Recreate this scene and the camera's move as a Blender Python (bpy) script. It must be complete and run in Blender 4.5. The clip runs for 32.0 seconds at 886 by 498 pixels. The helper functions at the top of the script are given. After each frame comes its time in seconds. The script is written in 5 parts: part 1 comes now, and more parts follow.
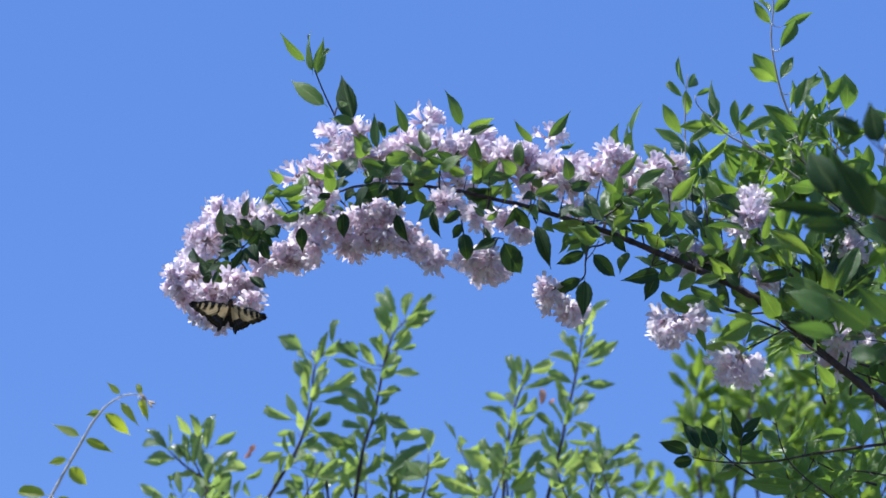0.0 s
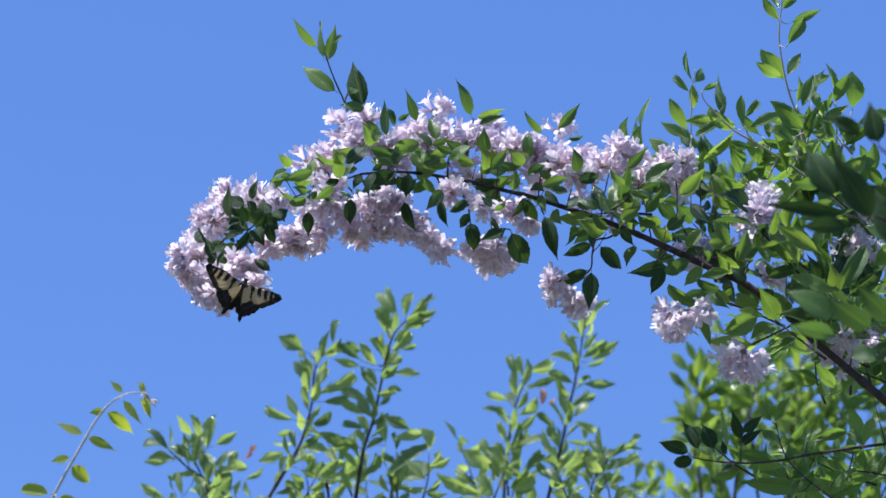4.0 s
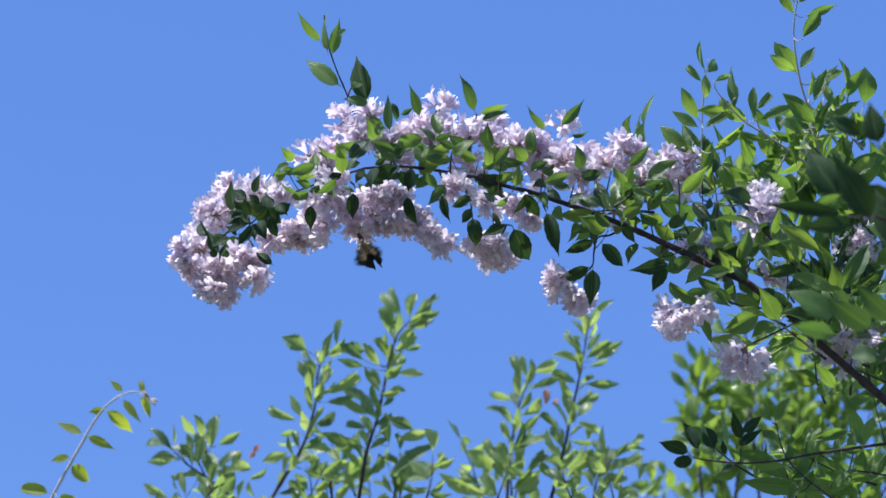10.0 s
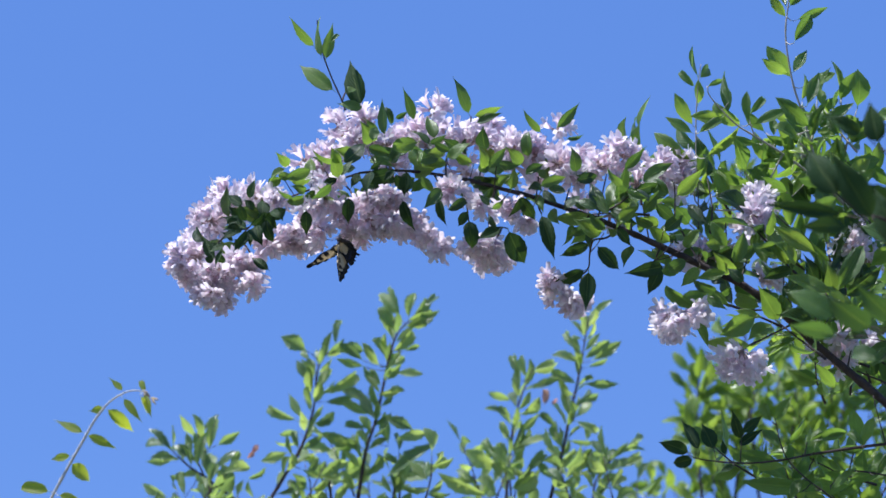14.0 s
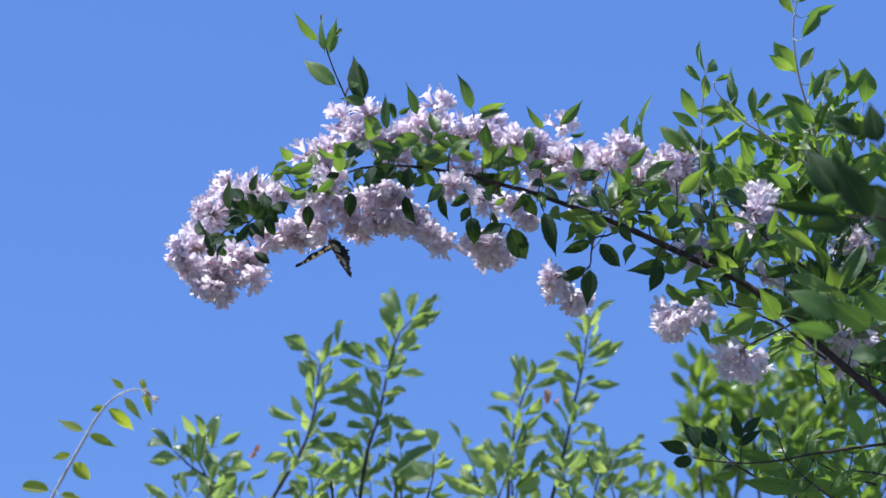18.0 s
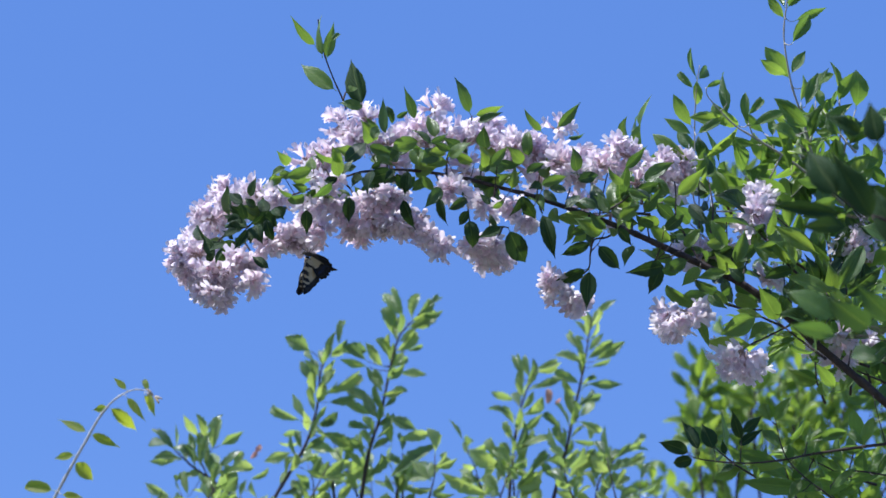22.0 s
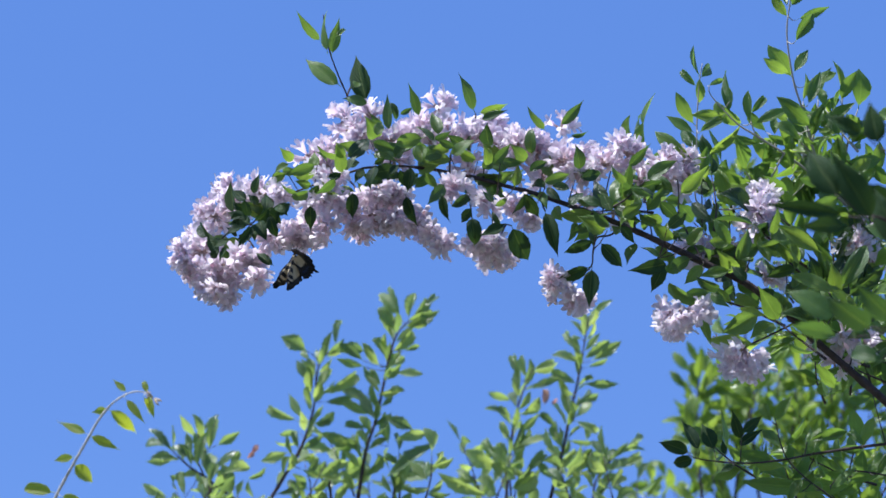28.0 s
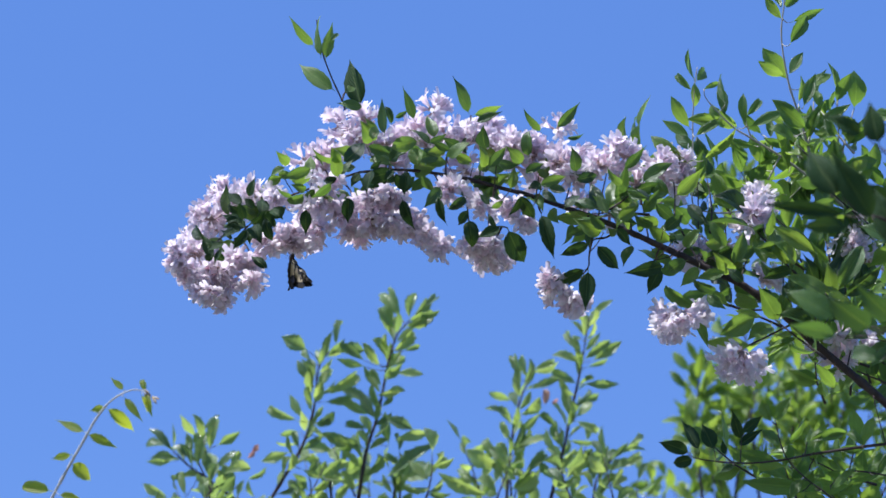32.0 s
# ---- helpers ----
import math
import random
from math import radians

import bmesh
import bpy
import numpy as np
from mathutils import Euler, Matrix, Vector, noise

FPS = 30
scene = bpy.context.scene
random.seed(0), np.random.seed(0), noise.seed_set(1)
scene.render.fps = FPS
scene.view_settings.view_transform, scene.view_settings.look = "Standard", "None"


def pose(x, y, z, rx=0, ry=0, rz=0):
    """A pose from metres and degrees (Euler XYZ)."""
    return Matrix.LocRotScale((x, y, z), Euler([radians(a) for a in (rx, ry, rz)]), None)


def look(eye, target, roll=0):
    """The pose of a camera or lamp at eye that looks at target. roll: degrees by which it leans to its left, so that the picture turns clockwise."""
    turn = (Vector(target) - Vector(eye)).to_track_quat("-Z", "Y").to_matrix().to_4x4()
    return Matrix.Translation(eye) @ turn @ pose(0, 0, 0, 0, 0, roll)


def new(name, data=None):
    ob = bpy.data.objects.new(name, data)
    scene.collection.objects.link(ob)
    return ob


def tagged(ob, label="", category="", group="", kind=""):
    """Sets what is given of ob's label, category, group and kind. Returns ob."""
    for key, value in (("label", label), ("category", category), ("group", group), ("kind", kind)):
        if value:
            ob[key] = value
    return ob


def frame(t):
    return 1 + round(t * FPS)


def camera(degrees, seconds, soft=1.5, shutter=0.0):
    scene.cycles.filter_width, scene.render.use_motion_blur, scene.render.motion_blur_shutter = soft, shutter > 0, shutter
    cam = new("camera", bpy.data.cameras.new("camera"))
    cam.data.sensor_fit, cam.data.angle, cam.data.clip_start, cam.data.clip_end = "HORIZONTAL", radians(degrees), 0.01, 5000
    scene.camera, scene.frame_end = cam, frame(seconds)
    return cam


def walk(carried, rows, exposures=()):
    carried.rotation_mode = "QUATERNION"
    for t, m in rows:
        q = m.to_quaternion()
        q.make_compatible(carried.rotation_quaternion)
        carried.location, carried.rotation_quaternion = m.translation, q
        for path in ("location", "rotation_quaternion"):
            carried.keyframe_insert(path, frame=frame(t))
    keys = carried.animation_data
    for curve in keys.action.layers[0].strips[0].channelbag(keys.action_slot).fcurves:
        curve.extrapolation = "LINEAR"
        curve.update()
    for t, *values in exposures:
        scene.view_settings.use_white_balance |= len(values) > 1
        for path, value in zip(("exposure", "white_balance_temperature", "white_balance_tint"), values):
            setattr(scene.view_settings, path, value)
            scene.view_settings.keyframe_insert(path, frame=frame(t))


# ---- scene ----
# An arching beauty bush branch in bloom with a swallowtail at its flowers, seen from below against a clear sky.
# The camera stands on a tripod at eye height and looks up; D is the distance of the arch from it.
EYE = Vector((0.0, 0.0, 1.6))
TILT, D = 20.0, 3.176
cam = camera(20.0, 32.0, soft=1.6, shutter=0.5)
walk(cam, [(0.0, pose(*EYE, 90 + TILT)), (32.0, pose(*EYE, 90 + TILT))], exposures=[(0.0, 0.92, 5850, 13), (32.0, 0.92, 5850, 13)])
cam.data.dof.use_dof = True
cam.data.dof.focus_distance, cam.data.dof.aperture_fstop = 3.14, 8.0

# ---- light: clear sky, one high sun over the tip of the arch ----
SUN_UP, SUN_AROUND = 61.0, -114.0
sky_world = bpy.data.worlds.new("clear_sky")
scene.world = sky_world
sky_world.use_nodes = True
sn = sky_world.node_tree.nodes
sky = sn.new("ShaderNodeTexSky")
sky.sky_type, sky.sun_disc = "NISHITA", False
sky.sun_elevation, sky.sun_rotation = radians(SUN_UP), radians(SUN_AROUND)
sky.air_density, sky.dust_density, sky.ozone_density = 1.0, 0.0, 6.0
deep = sn.new("ShaderNodeHueSaturation")
deep.inputs["Hue"].default_value, deep.inputs["Saturation"].default_value = 0.52, 1.32
even = sn.new("ShaderNodeGamma")
even.inputs["Gamma"].default_value = 0.72
sky_world.node_tree.links.new(sky.outputs[0], even.inputs["Color"])
sky_world.node_tree.links.new(even.outputs[0], deep.inputs["Color"])
# a flat blue is mixed into the sky colour to even out its gradient
flat_blue = sn.new("ShaderNodeMix")
flat_blue.data_type = "RGBA"
flat_blue.inputs["Factor"].default_value, flat_blue.inputs["B"].default_value = 0.6, (0.62, 1.27, 3.05, 1)
sky_world.node_tree.links.new(deep.outputs[0], flat_blue.inputs["A"])
sky_world.node_tree.links.new(flat_blue.outputs["Result"], sn["Background"].inputs["Color"])
sn["Background"].inputs["Strength"].default_value = 0.1285
sun_way = Vector((math.sin(radians(SUN_AROUND)) * math.cos(radians(SUN_UP)), math.cos(radians(SUN_AROUND)) * math.cos(radians(SUN_UP)), math.sin(radians(SUN_UP))))
sun = new("sun", bpy.data.lights.new("sun", "SUN"))
sun.data.energy, sun.data.angle, sun.data.color = 3.5, radians(0.53), (1.0, 0.95, 0.88)
sun.matrix_world = look((0, 0, 30), Vector((0, 0, 30)) - sun_way)

RIGHT = Vector((1, 0, 0))
AHEAD = Vector((0, math.cos(radians(TILT)), math.sin(radians(TILT))))
RISE = Vector((0, -math.sin(radians(TILT)), math.cos(radians(TILT))))


def at(u, v, far=D):
    """The point at bearing (u, v), in millimetres right and up as read at the arch's distance, and far metres ahead."""
    return EYE + far * (AHEAD + RIGHT * (u / 1000 / D) + RISE * (v / 1000 / D))


# ---- materials ----
def material(name):
    m = bpy.data.materials.new(name)
    m.use_nodes = True
    m.node_tree.nodes.clear()
    return m, m.node_tree.nodes, m.node_tree.links


def ramp(n, stops):
    r = n.new("ShaderNodeValToRGB")
    while len(r.color_ramp.elements) < len(stops):
        r.color_ramp.elements.new(0.5)
    for e, (p, c) in zip(r.color_ramp.elements, stops):
        e.position, e.color = p, (*c, 1)
    return r


def thin_material(name, stops, glow, share, rough=0.45, veins=True, scale=60, gloss=0.7):
    """A leaf or petal: a coat that scatters light on its lit side and lets part of it through."""
    m, n, l = material(name)
    out, pr, tr, mix = n.new("ShaderNodeOutputMaterial"), n.new("ShaderNodeBsdfPrincipled"), n.new("ShaderNodeBsdfTranslucent"), n.new("ShaderNodeMixShader")
    info, geo = n.new("ShaderNodeObjectInfo"), n.new("ShaderNodeNewGeometry")
    add, frac = n.new("ShaderNodeMath"), n.new("ShaderNodeMath")
    frac.operation = "FRACT"
    l.new(info.outputs["Random"], add.inputs[0]), l.new(geo.outputs["Random Per Island"], add.inputs[1]), l.new(add.outputs[0], frac.inputs[0])
    tint = ramp(n, stops)
    l.new(frac.outputs[0], tint.inputs[0])
    co, no = n.new("ShaderNodeTexCoord"), n.new("ShaderNodeTexNoise")
    no.inputs["Scale"].default_value, no.inputs["Detail"].default_value = scale, 5
    l.new(co.outputs["Object"], no.inputs["Vector"])
    blotch = n.new("ShaderNodeMix")
    blotch.data_type, blotch.blend_type = "RGBA", "MULTIPLY"
    blotch.inputs["Factor"].default_value = 0.55
    spots = ramp(n, [(0.3, (0.55, 0.6, 0.5)), (0.7, (1.15, 1.1, 1.0))])
    l.new(no.outputs[0], spots.inputs[0]), l.new(tint.outputs[0], blotch.inputs["A"]), l.new(spots.outputs[0], blotch.inputs["B"])
    colour = blotch.outputs["Result"]
    bump = n.new("ShaderNodeBump")
    bump.inputs["Strength"].default_value, bump.inputs["Distance"].default_value = 0.35, 0.002
    l.new(no.outputs[0], bump.inputs["Height"])
    if veins:
        uv, sep = n.new("ShaderNodeUVMap"), n.new("ShaderNodeSeparateXYZ")
        l.new(uv.outputs[0], sep.inputs[0])
        side = n.new("ShaderNodeMath")
        side.operation = "ABSOLUTE"
        l.new(sep.outputs["X"], side.inputs[0])
        slant = n.new("ShaderNodeMath")
        slant.operation = "MULTIPLY_ADD"
        slant.inputs[1].default_value = -0.55
        l.new(side.outputs[0], slant.inputs[0]), l.new(sep.outputs["Y"], slant.inputs[2])
        fine = n.new("ShaderNodeMath")
        fine.operation = "MULTIPLY"
        fine.inputs[1].default_value = 52.0
        l.new(slant.outputs[0], fine.inputs[0])
        wave = n.new("ShaderNodeMath")
        wave.operation = "SINE"
        l.new(fine.outputs[0], wave.inputs[0])
        rib = ramp(n, [(0.0, (1, 1, 1)), (0.07, (0, 0, 0))])
        l.new(side.outputs[0], rib.inputs[0])
        height = n.new("ShaderNodeMath")
        l.new(wave.outputs[0], height.inputs[0]), l.new(rib.outputs[0], height.inputs[1])
        b2 = n.new("ShaderNodeBump")
        b2.inputs["Strength"].default_value, b2.inputs["Distance"].default_value = 0.4, 0.0012
        l.new(height.outputs[0], b2.inputs["Height"]), l.new(bump.outputs[0], b2.inputs["Normal"])
        bump = b2
        pale = n.new("ShaderNodeMix")
        pale.data_type = "RGBA"
        pale.inputs["B"].default_value = (0.30, 0.42, 0.12, 1)
        f2 = n.new("ShaderNodeMath")
        f2.operation = "MULTIPLY"
        f2.inputs[1].default_value = 0.28
        l.new(rib.outputs[0], f2.inputs[0]), l.new(f2.outputs[0], pale.inputs["Factor"]), l.new(colour, pale.inputs["A"])
        colour = pale.outputs["Result"]
    l.new(colour, pr.inputs["Base Color"])
    pr.inputs["Roughness"].default_value = rough
    pr.inputs["Specular IOR Level"].default_value = gloss if veins else 0.4
    l.new(bump.outputs[0], pr.inputs["Normal"])
    lit = n.new("ShaderNodeMix")
    lit.data_type, lit.blend_type = "RGBA", "MULTIPLY"
    lit.inputs["Factor"].default_value = 1.0
    lit.inputs["B"].default_value = (*glow, 1)
    l.new(colour, lit.inputs["A"]), l.new(lit.outputs["Result"], tr.inputs["Color"])
    mix.inputs[0].default_value = share
    l.new(pr.outputs[0], mix.inputs[1]), l.new(tr.outputs[0], mix.inputs[2]), l.new(mix.outputs[0], out.inputs[0])
    return m


def plain_material(name, stops, rough, scale, distance=0.002, strength=0.5):
    m, n, l = material(name)
    out, pr = n.new("ShaderNodeOutputMaterial"), n.new("ShaderNodeBsdfPrincipled")
    co, no, fine = n.new("ShaderNodeTexCoord"), n.new("ShaderNodeTexNoise"), n.new("ShaderNodeTexNoise")
    no.inputs["Scale"].default_value, no.inputs["Detail"].default_value = scale, 8
    fine.inputs["Scale"].default_value, fine.inputs["Detail"].default_value = scale * 7, 4
    both = n.new("ShaderNodeMath")
    both.operation = "MULTIPLY_ADD"
    both.inputs[1].default_value = 0.35
    col, bump = ramp(n, stops), n.new("ShaderNodeBump")
    l.new(co.outputs["Object"], no.inputs["Vector"]), l.new(co.outputs["Object"], fine.inputs["Vector"])
    l.new(fine.outputs[0], both.inputs[0]), l.new(no.outputs[0], both.inputs[2])
    l.new(both.outputs[0], col.inputs[0]), l.new(col.outputs[0], pr.inputs["Base Color"])
    bump.inputs["Strength"].default_value, bump.inputs["Distance"].default_value = strength, distance
    l.new(both.outputs[0], bump.inputs["Height"]), l.new(bump.outputs[0], pr.inputs["Normal"])
    pr.inputs["Roughness"].default_value = rough
    l.new(pr.outputs[0], out.inputs[0])
    return m


BUSH_LEAF = thin_material("bush_leaf", [(0.0, (0.024, 0.054, 0.024)), (0.45, (0.075, 0.145, 0.048)), (1.0, (0.165, 0.26, 0.07))], (2.6, 2.5, 0.95), 0.42, 0.36)
SHOOT_LEAF = thin_material("young_leaf", [(0.0, (0.085, 0.16, 0.05)), (0.6, (0.14, 0.23, 0.065)), (1.0, (0.21, 0.30, 0.08))], (2.3, 2.25, 0.9), 0.52, 0.34)
SHRUB_LEAF = thin_material("shrub_leaf", [(0.0, (0.13, 0.205, 0.115)), (0.5, (0.22, 0.31, 0.145)), (1.0, (0.33, 0.42, 0.21))], (2.3, 2.25, 0.95), 0.52, 0.24, gloss=0.95)
LIME_LEAF = thin_material("lime_leaf", [(0.0, (0.13, 0.22, 0.06)), (0.5, (0.20, 0.30, 0.08)), (1.0, (0.28, 0.38, 0.11))], (2.1, 2.1, 0.75), 0.46, 0.26)
# bush leaf with shade put into its colour: darker, less light let through
SHADED_LEAF = thin_material("shaded_leaf", [(0.0, (0.022, 0.052, 0.024)), (1.0, (0.045, 0.09, 0.032))], (1.7, 1.7, 0.7), 0.24, 0.5, gloss=0.2)
VINE_LEAF = thin_material("vine_leaf", [(0.0, (0.2, 0.26, 0.045)), (1.0, (0.3, 0.36, 0.075))], (2.7, 2.5, 0.8), 0.58, 0.4)
RED_LEAF = thin_material("reddish_leaf", [(0.0, (0.55, 0.24, 0.18)), (1.0, (0.62, 0.34, 0.26))], (1.5, 1.35, 1.3), 0.55, 0.4)
PETAL = thin_material("petal", [(0.0, (0.87, 0.76, 0.88)), (0.5, (0.88, 0.80, 0.90)), (1.0, (0.90, 0.86, 0.92))], (1.06, 1.06, 1.06), 0.66, 0.55, veins=False, scale=120)
PETAL_TUBE = thin_material("petal_tube", [(0.0, (0.87, 0.74, 0.86)), (1.0, (0.89, 0.80, 0.90))], (1.06, 1.06, 1.06), 0.66, 0.5, veins=False, scale=120)
CALYX = plain_material("calyx", [(0.3, (0.36, 0.31, 0.22)), (0.7, (0.52, 0.38, 0.36))], 0.7, 90)
BARK = plain_material("bark", [(0.3, (0.016, 0.011, 0.010)), (0.6, (0.035, 0.023, 0.02)), (0.9, (0.085, 0.06, 0.055))], 0.8, 70, 0.003, 0.9)
TWIG_BARK = plain_material("twig_bark", [(0.3, (0.02, 0.014, 0.015)), (0.7, (0.05, 0.032, 0.032))], 0.7, 90)
GREEN_STEM = plain_material("green_stem", [(0.3, (0.24, 0.25, 0.17)), (0.7, (0.40, 0.37, 0.31))], 0.6, 80)
VINE_STEM = plain_material("vine_stem", [(0.3, (0.3, 0.3, 0.25)), (0.7, (0.5, 0.48, 0.42))], 0.55, 80)
BUD = plain_material("bud", [(0.3, (0.4, 0.22, 0.16)), (0.7, (0.5, 0.4, 0.25))], 0.6, 120)
GROUND = plain_material("lawn_soil", [(0.3, (0.055, 0.062, 0.03)), (0.6, (0.085, 0.09, 0.05)), (0.8, (0.13, 0.12, 0.08))], 0.9, 3, 0.03)


# ---- building helpers ----
REST = {}      # where each thing and part stands at rest; parts are moved, never turned, at rest
COUNT = {}     # leaves built as parts so far, per thing
LOOSE = {}     # leaves joined into one mesh, per limb


def thing(name, place, label, category, group=""):
    ob = new(name)
    ob.location = place
    ob.empty_display_size = 0.1
    REST[ob] = Vector(place)
    return tagged(ob, label, category, group)


def part(name, bm, mat, parent, label="", place=None, smooth=True):
    """Links a bmesh, or a finished mesh, as one object under a thing or part; the mesh is in world axes round its place."""
    if isinstance(bm, bpy.types.Mesh):
        me = bm
    else:
        me = bpy.data.meshes.new(name)
        bm.to_mesh(me), bm.free()
        me.materials.append(mat)
        if smooth:
            me.shade_smooth()
    ob = new(name, me)
    ob.parent = parent
    REST[ob] = Vector(place) if place is not None else REST[parent].copy()
    ob.location = REST[ob] - REST[parent]
    return tagged(ob, label)


def spline(pts, steps=5):
    """A smooth line through points (Vectors with a radius)."""
    out = []
    for i in range(len(pts) - 1):
        a, b, c, d = (pts[max(0, min(len(pts) - 1, k))] for k in (i - 1, i, i + 1, i + 2))
        for s in range(steps):
            t = s / steps
            out.append(tuple(0.5 * (2 * b[k] + (c[k] - a[k]) * t + (2 * a[k] - 5 * b[k] + 4 * c[k] - d[k]) * t * t + (3 * b[k] - a[k] - 3 * c[k] + d[k]) * t ** 3) for k in range(4)))
    return out + [tuple(pts[-1])]


def tube(bm, pts, origin, sides=7, wobble=0.12, steps=5):
    """A tapered, slightly knotty stem along the points, each (x, y, z, radius)."""
    line = spline(pts, steps)
    rings, up = [], Vector((0.31, 0.87, 0.38)).normalized()
    for i, p in enumerate(line):
        here = Vector(p[:3])
        way = Vector(line[min(i + 1, len(line) - 1)][:3]) - Vector(line[max(i - 1, 0)][:3])
        if way.length < 1e-7:
            continue
        way.normalize()
        x = way.cross(up).normalized()
        y = way.cross(x)
        r = max(p[3], 0.0002) * (1 + wobble * noise.noise(here * 60) + (0.22 if i % 7 == 0 else 0))
        rings.append([bm.verts.new(here - origin + (x * math.cos(a) + y * math.sin(a)) * r) for a in (2 * math.pi * k / sides for k in range(sides))])
    for a, b in zip(rings, rings[1:]):
        for k in range(sides):
            bm.faces.new((a[k], a[(k + 1) % sides], b[(k + 1) % sides], b[k]))
    bm.faces.new(rings[-1])
    bm.faces.new(list(reversed(rings[0])))


def rise(foot, thick, pts, bow=0.25):
    """A stem from its foot in the ground that bends smoothly into the line of points."""
    a, c = Vector(foot), Vector(pts[0][:3])
    out = (Vector(pts[1][:3]) - c).normalized()
    span = (c - a).length
    t0, t1 = (c - a) * 0.6 + Vector((0, 0, bow * span)), out * span * 0.9
    n = max(4, int(span / 0.1))
    line = []
    for i in range(n):
        t = i / n
        p = a * (2 * t ** 3 - 3 * t * t + 1) + t0 * (t ** 3 - 2 * t * t + t) + c * (3 * t * t - 2 * t ** 3) + t1 * (t ** 3 - t * t)
        line.append((*p, thick + (pts[0][3] - thick) * t))
    return line + list(pts)


def stem_points(rows, far, shift=0.0):
    """Rows of (u, v, radius in mm) as points in the world at that distance."""
    return [(*at(u, v, far + shift * i / max(1, len(rows) - 1)), r / 1000 * far / D) for i, (u, v, r) in enumerate(rows)]


LINES = {}     # points along the stems of each limb
STALKS = {}    # leaf stalks to be joined, per limb


def lay(limb_ob, pts):
    """Notes the line of a stem, so that leaf stalks can start from it."""
    LINES.setdefault(limb_ob, []).extend(Vector(p[:3]) for p in spline(pts, 6))


def leaf_mesh(name, mat, foot, tip, arc, fold, twist=0.0, drip=0.0, teeth=0.0):
    """A leaf of length 1 along y and width 1: folded at the midrib, arched by arc and turned by twist radians, its tip drawn out by drip, on a short stalk."""
    me, bm = bpy.data.meshes.new(name), bmesh.new()
    uvl = bm.loops.layers.uv.new("UVMap")
    rows, n = [], 12
    peak = foot / (foot + tip)
    top = peak ** foot * (1 - peak) ** tip
    y, z = 0.08, 0.0
    for i in range(n + 1):
        t = i / n
        w = t ** foot * (1 - t) ** tip / top * 0.5
        w *= 1 - drip * min(1, max(0, (t - 0.55) / 0.3))
        w = max(w * (1 + teeth * (-1) ** i), 0.015) if 0 < i < n else 0.010
        lean = arc * (1.5 * t - 0.35)
        if i:
            y, z = y + 0.92 / n * math.cos(lean), z - 0.92 / n * math.sin(lean)
        row = []
        for x in (-1, -0.55, 0, 0.55, 1):
            h = abs(x) * w * fold - abs(x) ** 3 * w * fold * 0.55 + 0.018 * math.sin(8 * t + 4 * x) * abs(x)
            c, s = math.cos(twist * t), math.sin(twist * t)
            row.append((bm.verts.new((x * w * c - h * s, y + h * math.sin(lean), z + x * w * s + h * c)), (x, t)))
        rows.append(row)
    for a, b in zip(rows, rows[1:]):
        for k in range(4):
            f = bm.faces.new((a[k][0], a[k + 1][0], b[k + 1][0], b[k][0]))
            for loop, c in zip(f.loops, (a[k][1], a[k + 1][1], b[k + 1][1], b[k][1])):
                loop[uvl].uv = c
    q = [bm.verts.new(p) for p in ((-0.02, 0, 0.03), (0.02, 0, 0.03), (0.02, 0.09, 0), (-0.02, 0.09, 0), (0, 0.0, -0.01), (0, 0.09, -0.02))]
    for ids in ((0, 1, 2, 3), (1, 4, 5, 2), (4, 0, 3, 5)):
        f = bm.faces.new([q[k] for k in ids])
        for loop in f.loops:
            loop[uvl].uv = (0, 0.5)
    bm.to_mesh(me), bm.free()
    me.materials.append(mat)
    me.shade_smooth()
    return me


def leaf_set(name, mat, foot, tip, fold=0.6, teeth=0.04, drip=0.0, arch_over=1.0):
    """Six leaves of one kind; foot and tip say how slowly each end widens."""
    kinds = ((0.15, 1.0, 0.2), (0.55, 0.7, -0.5), (1.0, 1.2, 0.3), (-0.25, 0.8, -0.2), (0.8, 0.5, 0.9), (0.4, 1.6, -0.8))
    return [leaf_mesh(name, mat, foot, tip, a * arch_over, fold * f, t, drip, teeth) for a, f, t in kinds]


BUSH_LEAVES = leaf_set("leaf", BUSH_LEAF, 0.72, 1.3, 0.75, 0.03, 0.3)
YOUNG_LEAVES = leaf_set("leaf", SHOOT_LEAF, 0.95, 1.05, 0.8, 0.03, 0.2)
SHRUB_LEAVES = leaf_set("leaf", SHRUB_LEAF, 1.25, 1.1, 1.15, 0.07, 0.25, 1.1)
VINE_LEAVES = leaf_set("leaf", VINE_LEAF, 0.75, 1.5, 0.6, 0.03, 0.2, 1.1)
LIME_LEAVES = leaf_set("leaf", LIME_LEAF, 1.1, 1.1, 1.0, 0.05, 0.1)
# bush leaf outline again, in the colour darkened for shade
SHADED_LEAVES = leaf_set("leaf", SHADED_LEAF, 0.72, 1.3, 0.65, 0.03, 0.3)
RED_LEAVES = leaf_set("leaf", RED_LEAF, 0.8, 0.9)


def leaf_pose(base, tip, width, roll):
    """The pose of a leaf from its stalk to its tip, its upper face turned by roll degrees from the viewer."""
    y = tip - base
    length = y.length
    y.normalize()
    to_eye = (EYE - base).normalized()
    z = (to_eye - y * to_eye.dot(y)).normalized()
    z = Matrix.Rotation(radians(roll), 3, y) @ z
    x = y.cross(z)
    m = Matrix((x * width * length, y * length, z * length * 0.7 * max(width, 0.3) / 0.42)).transposed().to_4x4()
    m.translation = base
    return m


